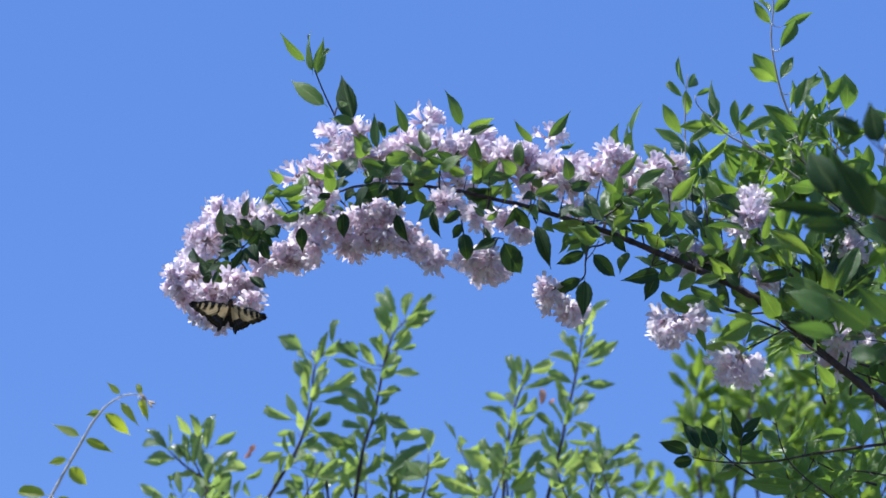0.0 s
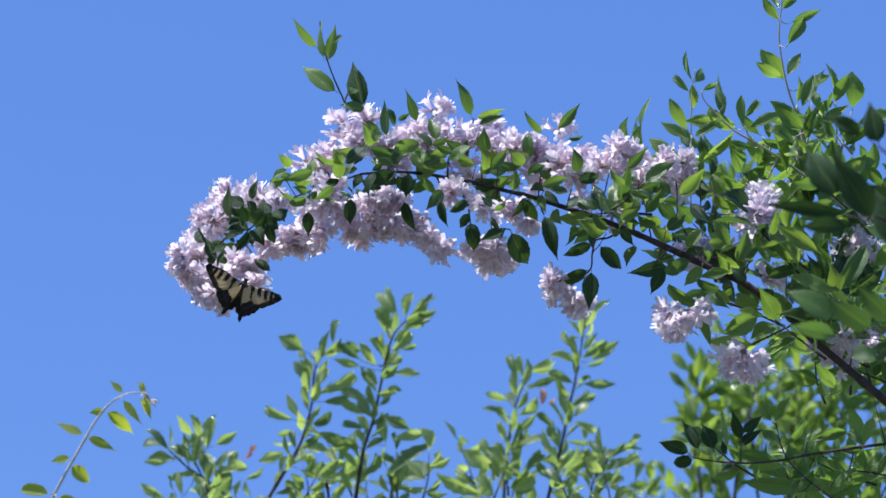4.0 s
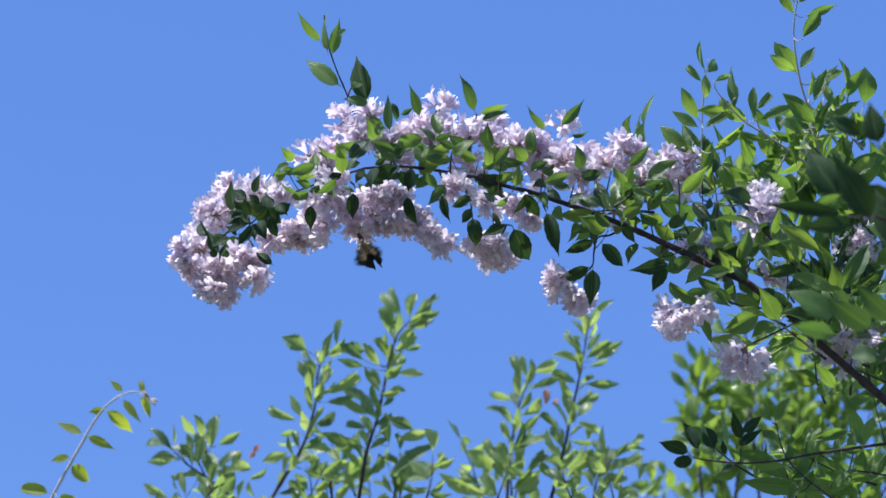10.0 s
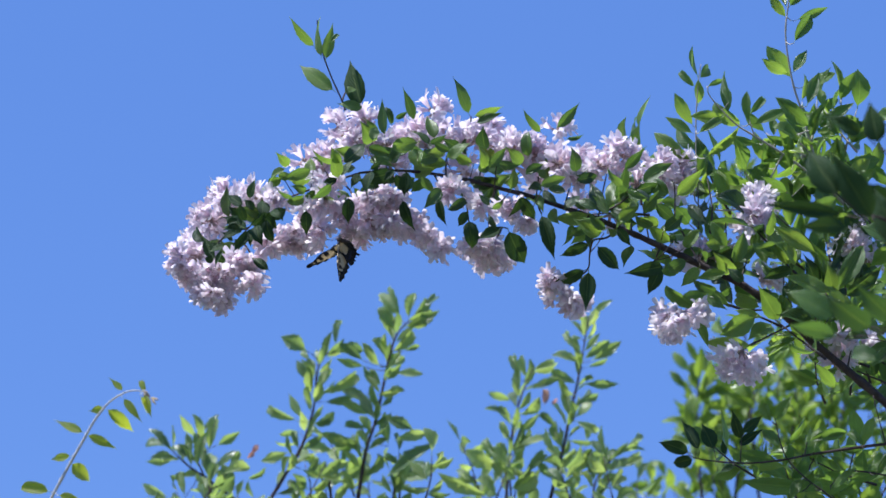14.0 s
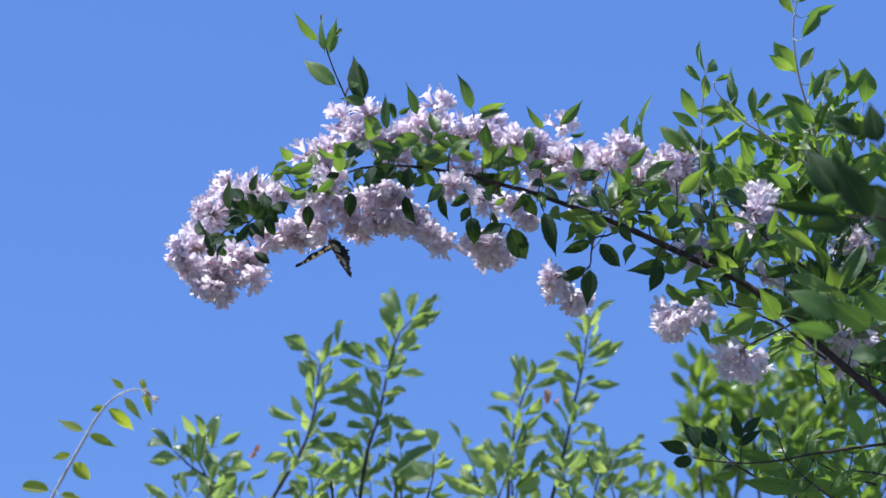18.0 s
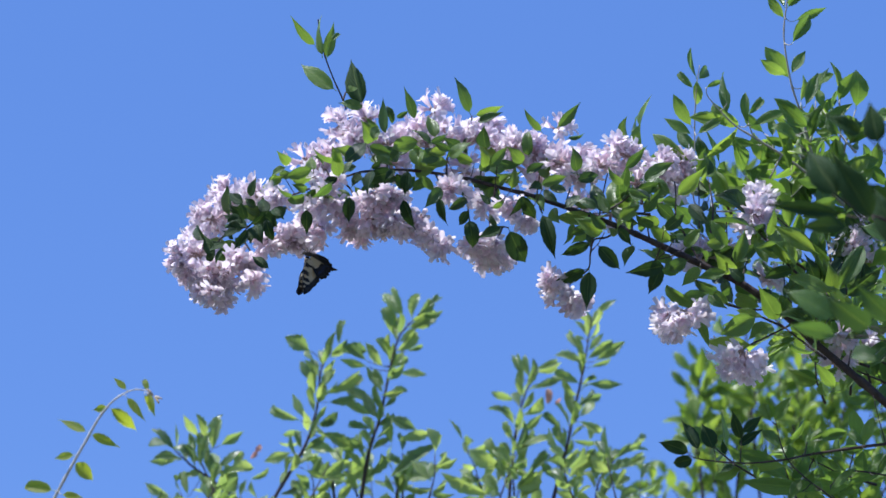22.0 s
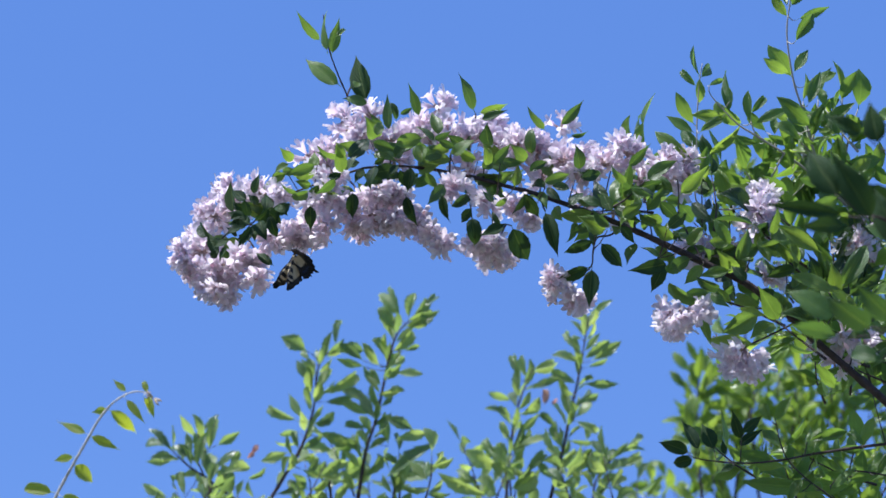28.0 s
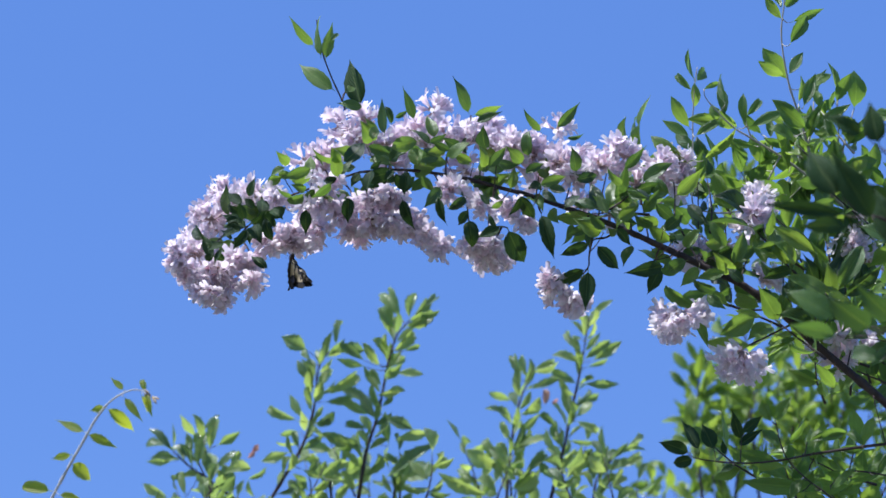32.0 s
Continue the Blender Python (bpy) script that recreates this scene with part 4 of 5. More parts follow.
# leaf pairs along the arch itself, most of them just above the stem
for k in range(1, 5):
    line = spline(arch_line[cuts[k]:cuts[k + 1] + 1], 5)
    for p in line[::3] if k == 4 else line[::2]:
        for s in (-1, 1, 1) if k in (2, 3) else (-1, 1):
            b = Vector(p[:3]) + RISE * (rng.uniform(0.004, 0.038) if s > 0 else -0.004) + AHEAD * (rng.uniform(-0.05, 0.02) if s > 0 else 0.02)
            w = (RISE * s * rng.uniform(-0.2, 0.8) + RIGHT * rng.uniform(-1.1, 0.9) + AHEAD * rng.uniform(-0.9, 0.4)).normalized()
            b = b + w * 0.010
            place_leaf(bush, arch[k], BUSH_LEAVES, leaf_pose(b, b + w * rng.uniform(0.028, 0.044), rng.uniform(0.38, 0.5), rng.uniform(-60, 60)), rng)


# ---- shrubs behind ----
def back_shrub(label, foot, far, lines, leaf_rows, bands, rng, size, meshes, group="shrubs behind the arch"):
    """A shrub of upright leafy shoots; bands are (u from, u to, v from, v to, count) of filling sprays."""
    top = thing("shrub", foot, label, "shrub", group)
    limbs = []
    for line in lines:
        pts = [(*p[:3], p[3] * 0.72) for p in stem_points(line, far)]
        bm = bmesh.new()
        tube(bm, rise(foot + Vector((rng.uniform(-0.1, 0.1), rng.uniform(-0.1, 0.1), -0.03)), 0.010, pts), foot, 7)
        limbs.append(part("shoot", bm, TWIG_BARK, top, "slim dark brown upright shoot"))
        lay(limbs[-1], pts)
    for rows in leaf_rows:
        for row in rows:
            k = min(range(len(lines)), key=lambda i: min((row[0] - p[0]) ** 2 + (row[1] - p[1]) ** 2 for p in lines[i]))
            leaves(top, limbs[k], meshes, [row], far, rng, 0.07)
    for piece, line in zip(limbs, lines):
        clothe(top, piece, meshes, stem_points(line, far), 0.0135, size * 1.2, rng, False, (0.25, 0.34), 1.25)
        clothe(top, piece, meshes, stem_points(line[:-1], far), 0.022, size * 1.0, rng, False, (0.24, 0.32), 1.3)
    for u0, u1, v0, v1, many in bands:
        for i in range(many):
            b = at(rng.uniform(u0, u1), rng.uniform(v0, v1), far + rng.uniform(-0.25, 0.35))
            way = Vector((rng.gauss(0, 0.35), rng.gauss(0, 0.3), 1)).normalized()
            twig_spray(top, limbs[i % len(limbs)], meshes, TWIG_BARK, b, way, rng.uniform(0.06, 0.12), size * 1.0, rng)
    skirt(top, limbs, foot, 0.4, 0.35, 2.1, 46, meshes, TWIG_BARK, size, rng)
    return top, limbs


SHRUB_A = [
    [(-106.4, -320.7, 3.57), (-95.7, -256.4, 3), (-82.9, -217.1, 2.57), (-74.3, -177.9, 2.29), (-67.1, -142.1, 1.86), (-57.1, -110, 1.5), (-42.1, -92.1, 1.14), (-25.7, -76.4, 0.79)],
    [(-218.6, -320.7, 3.29), (-199.3, -288.6, 3), (-180, -256.4, 2.71), (-168.6, -227.9, 2.36), (-160, -192.1, 2), (-157.1, -156.4, 1.64), (-147.1, -135, 1.29), (-128.6, -122.1, 0.86)],
    [(-256.4, -320.7, 2.86), (-277.9, -305, 2.57), (-299.3, -288.6, 2.29), (-317.1, -276.4, 1.86), (-335, -260, 1.29), (-345.7, -249.3, 0.86)],
    [(-299.3, -288.6, 1.71), (-308.6, -267.1, 1.43), (-308.6, -249.3, 1.07), (-305.7, -231.4, 0.79)],
    [(-131.4, -370.7, 3.57), (-138.6, -320.7, 2.86), (-142.1, -292.1, 2.14)],
    [(-60, -370.7, 3.57), (-60, -306.4, 2.14), (-44.3, -283.6, 1.43)],
]
SHRUB_A_LEAVES = []
SHRUB_A_LEAVES += [
    [ (-51.4, -87.9, -71.4, -50.7, 0.5, 10), (-60, -115, -75, -72.1, 0.36, 15), (-48.6, -100.7, -8.6, -80.7, 0.3, 20), (-38.6, -92.1, -15.7, -63.6, 0.34, 20), (-48.6, -129.3, -27.1, -122.1, 0.3, 15), (-60, -156.4, -25.7, -159.3, 0.36, 15), (-62.9, -149.3, -45.7, -136.4, 0.4, 10), (-67.1, -149.3, -64.3, -120.7, 0.4, 20), (-77.1, -149.3, -98.6, -122.1, 0.32, 10), (-77.1, -185, -95.7, -156.4, 0.3, 15), (-81.4, -185, -54.3, -180.7, 0.36, 20), (-85.7, -192.1, -122.9, -180.7, 0.36, 15), (-87.1, -210, -124.3, -195.7, 0.3, 15), (-82.9, -217.1, -102.9, -185, 0.36, 10), (-74.3, -210, -40, -226.4, 0.42, 10), ],
]
SHRUB_A_LEAVES += [
    [ (-92.1, -227.9, -122.9, -220.7, 0.3, 10), (-67.1, -249.3, -71.4, -210, 0.38, 10), (-60, -242.1, -20, -232.1, 0.34, 15), (-88.6, -249.3, -102.9, -227.9, 0.36, 20), (-97.1, -142.1, -125.7, -117.9, 0.36, 10), (-95.7, -149.3, -130, -139.3, 0.3, 20), (-92.1, -270.7, -124.3, -292.1, 0.32, 10), (-74.3, -292.1, -13.6, -249.3, 0.25, 10), (-67.1, -292.1, -2.9, -277.9, 0.24, 15), (-60, -299.3, -17.1, -302.9, 0.26, 10), (-168.6, -129.3, -198.6, -112.1, 0.6, 5), (-165.7, -142.1, -174.3, -124.3, 0.5, 20), (-150, -142.1, -140, -107.9, 0.3, 15), (-145.7, -136.4, -124.3, -116.4, 0.36, 10), (-162.9, -170.7, -181.4, -143.6, 0.4, 10), ],
]
SHRUB_A_LEAVES += [
    [ (-162.9, -185, -168.6, -152.9, 0.3, 20), (-155.7, -177.9, -144.3, -149.3, 0.4, 15), (-151.4, -185, -102.9, -157.9, 0.26, 10), (-149.3, -193.6, -110, -190.7, 0.32, 15), (-181.4, -217.1, -220.7, -199.3, 0.34, 10), (-174.3, -217.1, -190, -186.4, 0.32, 10), (-177.9, -231.4, -204.3, -233.6, 0.32, 15), (-181.4, -246.4, -208.6, -246.4, 0.3, 20), (-160, -224.3, -138.6, -217.1, 0.4, 15), (-156.4, -231.4, -118.6, -245.7, 0.4, 5), (-138.6, -238.6, -102.9, -249.3, 0.3, 20), (-192.1, -256.4, -224.3, -267.1, 0.4, 10), (-174.3, -267.1, -160, -265, 0.4, 10), (-177.9, -277.9, -152.9, -288.6, 0.3, 15), (-338.6, -256.4, -368.6, -229.3, 0.32, 8), ],
]
SHRUB_A_LEAVES += [
    [ (-337.1, -267.1, -370, -267.9, 0.34, 10), (-317.1, -265, -322.9, -235, 0.36, 10), (-299.3, -242.1, -312.9, -212.1, 0.34, 10), (-294.3, -256.4, -285, -212.1, 0.34, 10), (-285, -249.3, -256.4, -231.4, 0.36, 15), (-288.6, -277.9, -260, -256.4, 0.32, 15), (-310, -277.9, -301.4, -235, 0.3, 20), (-345.7, -313.6, -375.7, -297.9, 0.4, 10), (-324.3, -313.6, -331.4, -277.9, 0.3, 15), (-260, -299.3, -274.3, -281.4, 0.4, 10), (-245.7, -292.1, -224.3, -277.9, 0.36, 10), (-267.1, -277.9, -256.4, -256.4, 0.4, 15), ],
]
SHRUB_B = [
    [(81.4, -320.7, 2.86), (84.3, -285, 2.57), (87.1, -256.4, 2.29), (92.1, -217.1, 1.86), (101.4, -185, 1.43), (114.3, -152.9, 0.93)],
    [(136.4, -320.7, 3.29), (147.1, -277.9, 3), (156.4, -242.1, 2.57), (162.9, -206.4, 2.29), (170, -177.9, 2), (177.1, -142.1, 1.57), (182.9, -106.4, 1.07), (185.7, -85, 0.71)],
    [(190, -370.7, 2.86), (193.6, -299.3, 1.86), (211.4, -270.7, 1.43), (225.7, -256.4, 0.86)],
    [(40, -370.7, 2.86), (47.1, -310, 1.86), (38.6, -286.4, 1)],
]
SHRUB_B_LEAVES = []
SHRUB_B_LEAVES += [
    [ (97.1, -162.1, 89.3, -132.1, 0.36, 10), (95.7, -192.1, 98.6, -149.3, 0.3, 15), (104.3, -177.9, 111.4, -142.1, 0.36, 10), (115, -152.9, 143.6, -142.1, 0.3, 15), (107.9, -177.9, 147.1, -165, 0.24, 15), (90, -192.1, 60, -180.7, 0.36, 10), (86.4, -210, 57.1, -202.1, 0.34, 10), (82.9, -242.1, 77.1, -217.1, 0.36, 15), (100.7, -210, 118.6, -205, 0.3, 15), (97.1, -235, 122.1, -210, 0.3, 15), (93.6, -249.3, 140, -235, 0.3, 10), (178.6, -113.6, 162.9, -113.6, 0.4, 20), (175.7, -135, 165.7, -110.7, 0.36, 10), (180, -113.6, 180, -79.3, 0.36, 15), (185.7, -99.3, 194.3, -76.4, 0.36, 10), ],
]
SHRUB_B_LEAVES += [
    [ (188.6, -142.1, 224.3, -119.3, 0.34, 20), (182.9, -149.3, 211.4, -139.3, 0.26, 15), (177.1, -142.1, 142.9, -135, 0.38, 10), (172.9, -170.7, 136.4, -156.4, 0.36, 10), (178.6, -170.7, 220, -170.7, 0.3, 10), (168.6, -185, 150.7, -177.9, 0.4, 20), (170, -192.1, 197.1, -185, 0.34, 15), (161.4, -213.6, 154.3, -177.9, 0.36, 15), (168.6, -213.6, 191.4, -192.1, 0.42, 10), (168.6, -217.1, 198.6, -232.1, 0.34, 10), (157.9, -242.1, 197.1, -245, 0.24, 10), (154.3, -242.1, 143.6, -231.4, 0.4, 15), (152.9, -256.4, 144.3, -227.9, 0.3, 20), (147.1, -227.9, 124.3, -206.4, 0.3, 10), (68.6, -263.6, 38.6, -256.4, 0.3, 15), ],
]
SHRUB_B_LEAVES += [
    [ (75.7, -277.9, 32.9, -257.9, 0.4, 10), (61.4, -313.6, 1.4, -286.4, 0.3, 10), (75.7, -270.7, 54.3, -238.6, 0.4, 10), (104.3, -292.1, 82.9, -270.7, 0.4, 10), (104.3, -285, 132.9, -256.4, 0.34, 10), (154.3, -292.1, 190, -260, 0.34, 10), (190, -292.1, 211.4, -249.3, 0.3, 15), (215, -267.1, 234.3, -246.4, 0.28, 15), (197.1, -285, 188.6, -256.4, 0.4, 20), (218.6, -277.9, 254.3, -260, 0.3, 15), ],
]
SHRUB_C = [
    [(329.3, -327.9, 2.86), (324.3, -270.7, 2.43), (322.1, -213.6, 2), (322.9, -177.9, 1.57), (325.7, -149.3, 1.07)],
    [(368.6, -342.1, 2.86), (375.7, -256.4, 2.14), (390, -199.3, 1.57), (397.1, -170.7, 1)],
    [(440, -342.1, 2.86), (440, -256.4, 2.14), (447.1, -185, 1.71), (454.3, -142.1, 1.14)],
    [(511.4, -342.1, 2.86), (497.1, -256.4, 2.14), (511.4, -185, 1.57)],
    [(377.1, 15, 1.43), (375.7, 72.1, 1.29), (377.1, 100.7, 1)],
]
SHRUB_C_LEAVES = [
    (315, -156.4, 291.4, -132.1, 0.36, 10), (310, -177.9, 288.6, -156.4, 0.34, 10), (325.7, -156.4, 327.1, -126.4, 0.36, 15),
    (322.9, -185, 341.4, -142.1, 0.3, 15), (322.9, -177.9, 317.1, -142.1, 0.36, 20), (322.9, -213.6, 307.9, -192.1, 0.4, 10),
    (325.7, -199.3, 361.4, -196.4, 0.36, 10), (318.6, -220.7, 280, -217.9, 0.3, 15), (368.6, -177.9, 345.7, -177.9, 0.5, 20),
    (397.1, -199.3, 361.4, -185, 0.5, 10), (375.7, -213.6, 347.1, -227.9, 0.4, 10), (368.6, 79.3, 365.7, 107.9, 0.36, 10),
    (377.1, 92.1, 380, 123.6, 0.36, 15), (375.7, 72.1, 400.7, 100.7, 0.3, 15), (381.4, 79.3, 390, 100.7, 0.36, 15),
]
BACK_FAR = 4.3
shrub_a, shoots_a = back_shrub("tall upright green shrub shoots against the sky", Vector((-0.35, 4.3, 0)), BACK_FAR, SHRUB_A, SHRUB_A_LEAVES, [(-338.6, -231.4, -356.4, -327.9, 5), (-202.9, -131.4, -356.4, -325, 3), (-131.4, -17.1, -349.3, -310, 5), (-381.4, -2.9, -577.9, -370.7, 30)], rng, 0.05, SHRUB_LEAVES)
shrub_b, shoots_b = back_shrub("slim upright green shrub shoots with small leaves", Vector((0.22, 4.35, 0)), BACK_FAR + 0.1, SHRUB_B, SHRUB_B_LEAVES, [(25.7, 68.6, -349.3, -316, 3), (82.9, 232.9, -349.3, -310, 6), (32.9, 240, -577.9, -370.7, 24)], rng, 0.05, SHRUB_LEAVES)
shrub_c, shoots_c = back_shrub("bright yellow-green leafy shrub behind the bush", Vector((1.02, 5.5, 0)), 5.4, SHRUB_C, [SHRUB_C_LEAVES], [(297.1, 368.6, -327.9, -235, 7), (340, 582.9, -327.9, -142.1, 56), (247.1, 325.7, -349.3, -316, 4), (297.1, 618.6, -613.6, -349.3, 26)], rng, 0.062, LIME_LEAVES)

# ---- a slender climbing shoot ----
VINE = [
    (-499.3, -316.4, 2.43), (-477.9, -276.4, 2.21), (-456.4, -238.6, 2), (-444.3, -217.1, 1.79), (-430, -197.9, 1.57), (-413.6, -185, 1.36),
    (-397.1, -178.6, 1.14), (-381.4, -180, 0.86), (-377.1, -185, 0.64),
]
VINE_ROWS = [
    (-407.1, -179.3, -423.6, -164.3, 0.36, 10), (-430, -200.7, -395.7, -227.9, 0.3, 8), (-408.6, -186.4, -385.7, -216.4, 0.24, 15),
    (-430, -200.7, -447.9, -203.6, 0.4, 20), (-456.4, -232.1, -490, -217.9, 0.26, 10), (-454.3, -233.6, -420, -250.7, 0.3, 10),
    (-472.9, -260.7, -497.1, -265, 0.34, 10), (-474.3, -269.3, -447.1, -295, 0.46, 8), (-498.6, -306.4, -542.9, -297.9, 0.3, 10),
    (-490, -310.7, -464.3, -315, 0.36, 10), (-381.4, -182.1, -372.1, -210, 0.26, 20), (-385.7, -183.6, -377.9, -205, 0.24, 20),
    (-380.7, -180.7, -386.4, -162.1, 0.34, 15), (-517.1, -324.3, -552.9, -320.7, 0.3, 10),
]
VINE_FAR = 3.9
VINE_FOOT = Vector((-0.75, 3.9, 0))
vine = thing("climbing_shoot", VINE_FOOT, "slender grey vine shoot with yellow-green leaves", "vine")
bm = bmesh.new()
pts = [(*p[:3], p[3] * 0.8) for p in stem_points(VINE, VINE_FAR)]
tube(bm, rise(VINE_FOOT + Vector((0, 0, -0.03)), 0.007, pts), VINE_FOOT, 7)
vine_stem = part("vine_stem", bm, VINE_STEM, vine, "pale grey bending vine stem")
lay(vine_stem, pts)
leaves(vine, vine_stem, VINE_LEAVES, [(*r[:4], r[4] * 1.15, r[5]) for r in VINE_ROWS], VINE_FAR, rng, 0.03)
bm = bmesh.new()
tip = at(-372.9, -186.4, VINE_FAR)
for k in range(6):
    w = Vector((math.cos(k * 2.1), -0.4 + 0.3 * math.sin(k), math.sin(k * 1.7) - 0.5)).normalized()
    tube(bm, [(*(tip + w * 0.002), 0.0008), (*(tip + w * 0.010), 0.0022), (*(tip + w * 0.016), 0.0007)], VINE_FOOT, 5, 0.1, 2)
part("bud_cluster", bm, BUD, vine_stem, "small pinkish buds")

# reddish young leaves on the shrubs behind
for u, v, u2, v2, w, limb_ob, top in ((130, -197.9, 132.9, -173.6, 0.36, shoots_b[0], shrub_b), (138.6, -196.4, 147.1, -188.6, 0.4, shoots_b[0], shrub_b), (-240, -256.4, -230, -247.9, 0.5, shoots_a[2], shrub_a), (-245.7, -265, -235, -255, 0.4, shoots_a[2], shrub_a)):
    far = BACK_FAR if top is shrub_a else BACK_FAR + 0.1
    place_leaf(top, limb_ob, RED_LEAVES, leaf_pose(at(u, v, far), at(u2, v2, far), w, 20), rng, 400)

# ---- a bumblebee that passes ----
BEE_FUR = plain_material("bee_fur", [(0.35, (0.015, 0.013, 0.012)), (0.7, (0.06, 0.05, 0.035))], 0.9, 300, 0.001)
BEE_WING = thin_material("bee_wing", [(0.0, (0.3, 0.28, 0.25)), (1.0, (0.34, 0.32, 0.3))], (1.0, 1.0, 1.0), 0.6, 0.3, veins=False)
BEE_FAR = 2.9
bee = thing("bumblebee", at(900, 330, BEE_FAR), "dark furry bumblebee in quick flight", "bee")
bm = bmesh.new()
tube(bm, [(x / 1000, 0, 0, r / 1000) for x, r in ((-9, 0.8), (-7, 2.8), (-4, 4.0), (-1, 3.4), (0.5, 2.6), (3, 3.8), (5.5, 3.0), (6.5, 1.2))], Vector((0, 0, 0)), 9, 0.1, 3)
part("body", bm, BEE_FUR, bee)
bm = bmesh.new()
bmesh.ops.create_icosphere(bm, subdivisions=2, radius=0.0024, matrix=Matrix.Translation((0.0078, 0, -0.0006)))
part("head", bm, BEE_FUR, bee)
for s in (-1, 1):
    bm = bmesh.new()
    rim = [bm.verts.new((0.003 - 0.004 * math.sin(a) - 0.002, s * (0.002 + 0.006 * (1 - math.cos(a))), 0.004 + 0.0004 * math.sin(3 * a))) for a in (k * math.pi / 6 for k in range(12))]
    hub = bm.verts.new((0.001, s * 0.008, 0.0043))
    for k in range(12):
        bm.faces.new((rim[k], rim[(k + 1) % 12], hub))
    part("wing", bm, BEE_WING, bee)

join_loose()

# ---- the swallowtail ----
FLY_FAR = D - 0.15


def wing_material(name, hind):
    """Yellow scales with black bars and a black margin, laid out by how far along and how far out on the wing a point is."""
    m, n, l = material(name)
    out, pr, tr, mix = n.new("ShaderNodeOutputMaterial"), n.new("ShaderNodeBsdfPrincipled"), n.new("ShaderNodeBsdfTranslucent"), n.new("ShaderNodeMixShader")
    uv, sep = n.new("ShaderNodeUVMap"), n.new("ShaderNodeSeparateXYZ")
    l.new(uv.outputs[0], sep.inputs[0])
    co, no = n.new("ShaderNodeTexCoord"), n.new("ShaderNodeTexNoise")
    no.inputs["Scale"].default_value = 300
    l.new(co.outputs["Object"], no.inputs["Vector"])
    slant = n.new("ShaderNodeMath")
    slant.operation = "MULTIPLY_ADD"
    slant.inputs[1].default_value = 0.06
    l.new(no.outputs[0], slant.inputs[0]), l.new(sep.outputs["Y"], slant.inputs[2])
    yellow, black, blue = (0.52, 0.42, 0.25), (0.010, 0.009, 0.010), (0.012, 0.019, 0.05)
    if hind:
        bars = ramp(n, [(0.0, black), (0.08, yellow), (0.56, black), (0.72, blue), (0.78, black), (0.9, yellow), (0.93, black)])
        edge = ramp(n, [(0.0, black), (0.14, yellow), (0.46, black), (0.70, blue), (0.80, black)])
    else:
        bars = ramp(n, [(0.0, black), (0.10, yellow), (0.20, black), (0.31, yellow), (0.39, black), (0.49, yellow), (0.56, black), (0.65, yellow), (0.71, black), (0.78, yellow), (0.86, black)])
        edge = ramp(n, [(0.0, black), (0.10, yellow), (0.22, black), (0.27, yellow), (0.9, black)])
    bars.color_ramp.interpolation = edge.color_ramp.interpolation = "CONSTANT"
    l.new(slant.outputs[0], bars.inputs[0]), l.new(slant.outputs[0], edge.inputs[0])
    span, along = n.new("ShaderNodeUVMap"), n.new("ShaderNodeSeparateXYZ")
    span.uv_map, uv.uv_map = "Span", "UVMap"
    l.new(span.outputs[0], along.inputs[0])
    if not hind:
        ragged = n.new("ShaderNodeMath")
        ragged.operation = "MULTIPLY_ADD"
        ragged.inputs[1].default_value = 0.03
        l.new(no.outputs[0], ragged.inputs[0]), l.new(along.outputs["X"], ragged.inputs[2])
        l.new(ragged.outputs[0], bars.inputs[0]), l.new(ragged.outputs[0], edge.inputs[0])
    # bars reach from the leading edge to the middle of the wing only
    reach = ramp(n, [(0.0, (0, 0, 0)), (0.55, (0, 0, 0)), (0.70, (1, 1, 1))] if hind else [(0.0, (0, 0, 0)), (0.36, (0, 0, 0)), (0.5, (1, 1, 1))])
    l.new((sep if hind else along).outputs["X" if hind else "Y"], reach.inputs[0])
    pick = n.new("ShaderNodeMix")
    pick.data_type = "RGBA"
    l.new(reach.outputs[0], pick.inputs["Factor"]), l.new(bars.outputs[0], pick.inputs["A"]), l.new(edge.outputs[0], pick.inputs["B"])
    # a dark front rim on the forewing, a dark fold along the body on the hindwing
    lead = ramp(n, [(0.0, (1, 1, 1)), (0.62, (1, 1, 1)), (0.70, (0.06, 0.05, 0.05))] if hind else [(0.0, (0, 0, 0)), (0.06, (1, 1, 1))])
    l.new(sep.outputs["X"], lead.inputs[0])
    dark = n.new("ShaderNodeMix")
    dark.data_type, dark.blend_type = "RGBA", "MULTIPLY"
    dark.inputs["Factor"].default_value = 0.97
    l.new(pick.outputs["Result"], dark.inputs["A"]), l.new(lead.outputs[0], dark.inputs["B"])
    rim = ramp(n, [(0.0, (1, 1, 1)), (0.82, (1, 1, 1)), (0.86, (0.03, 0.03, 0.03)), (0.92, (0.05, 0.05, 0.05)), (1.0, (0.03, 0.03, 0.03))])
    l.new(slant.outputs[0], rim.inputs[0])
    edged = n.new("ShaderNodeMix")
    edged.data_type, edged.blend_type = "RGBA", "MULTIPLY"
    edged.inputs["Factor"].default_value = 1.0
    l.new(dark.outputs["Result"], edged.inputs["A"]), l.new(rim.outputs[0], edged.inputs["B"])
    l.new(edged.outputs["Result"], pr.inputs["Base Color"]), l.new(edged.outputs["Result"], tr.inputs["Color"])
    pr.inputs["Roughness"].default_value = 0.75
    mix.inputs[0].default_value = 0.22
    l.new(pr.outputs[0], mix.inputs[1]), l.new(tr.outputs[0], mix.inputs[2]), l.new(mix.outputs[0], out.inputs[0])
    return m


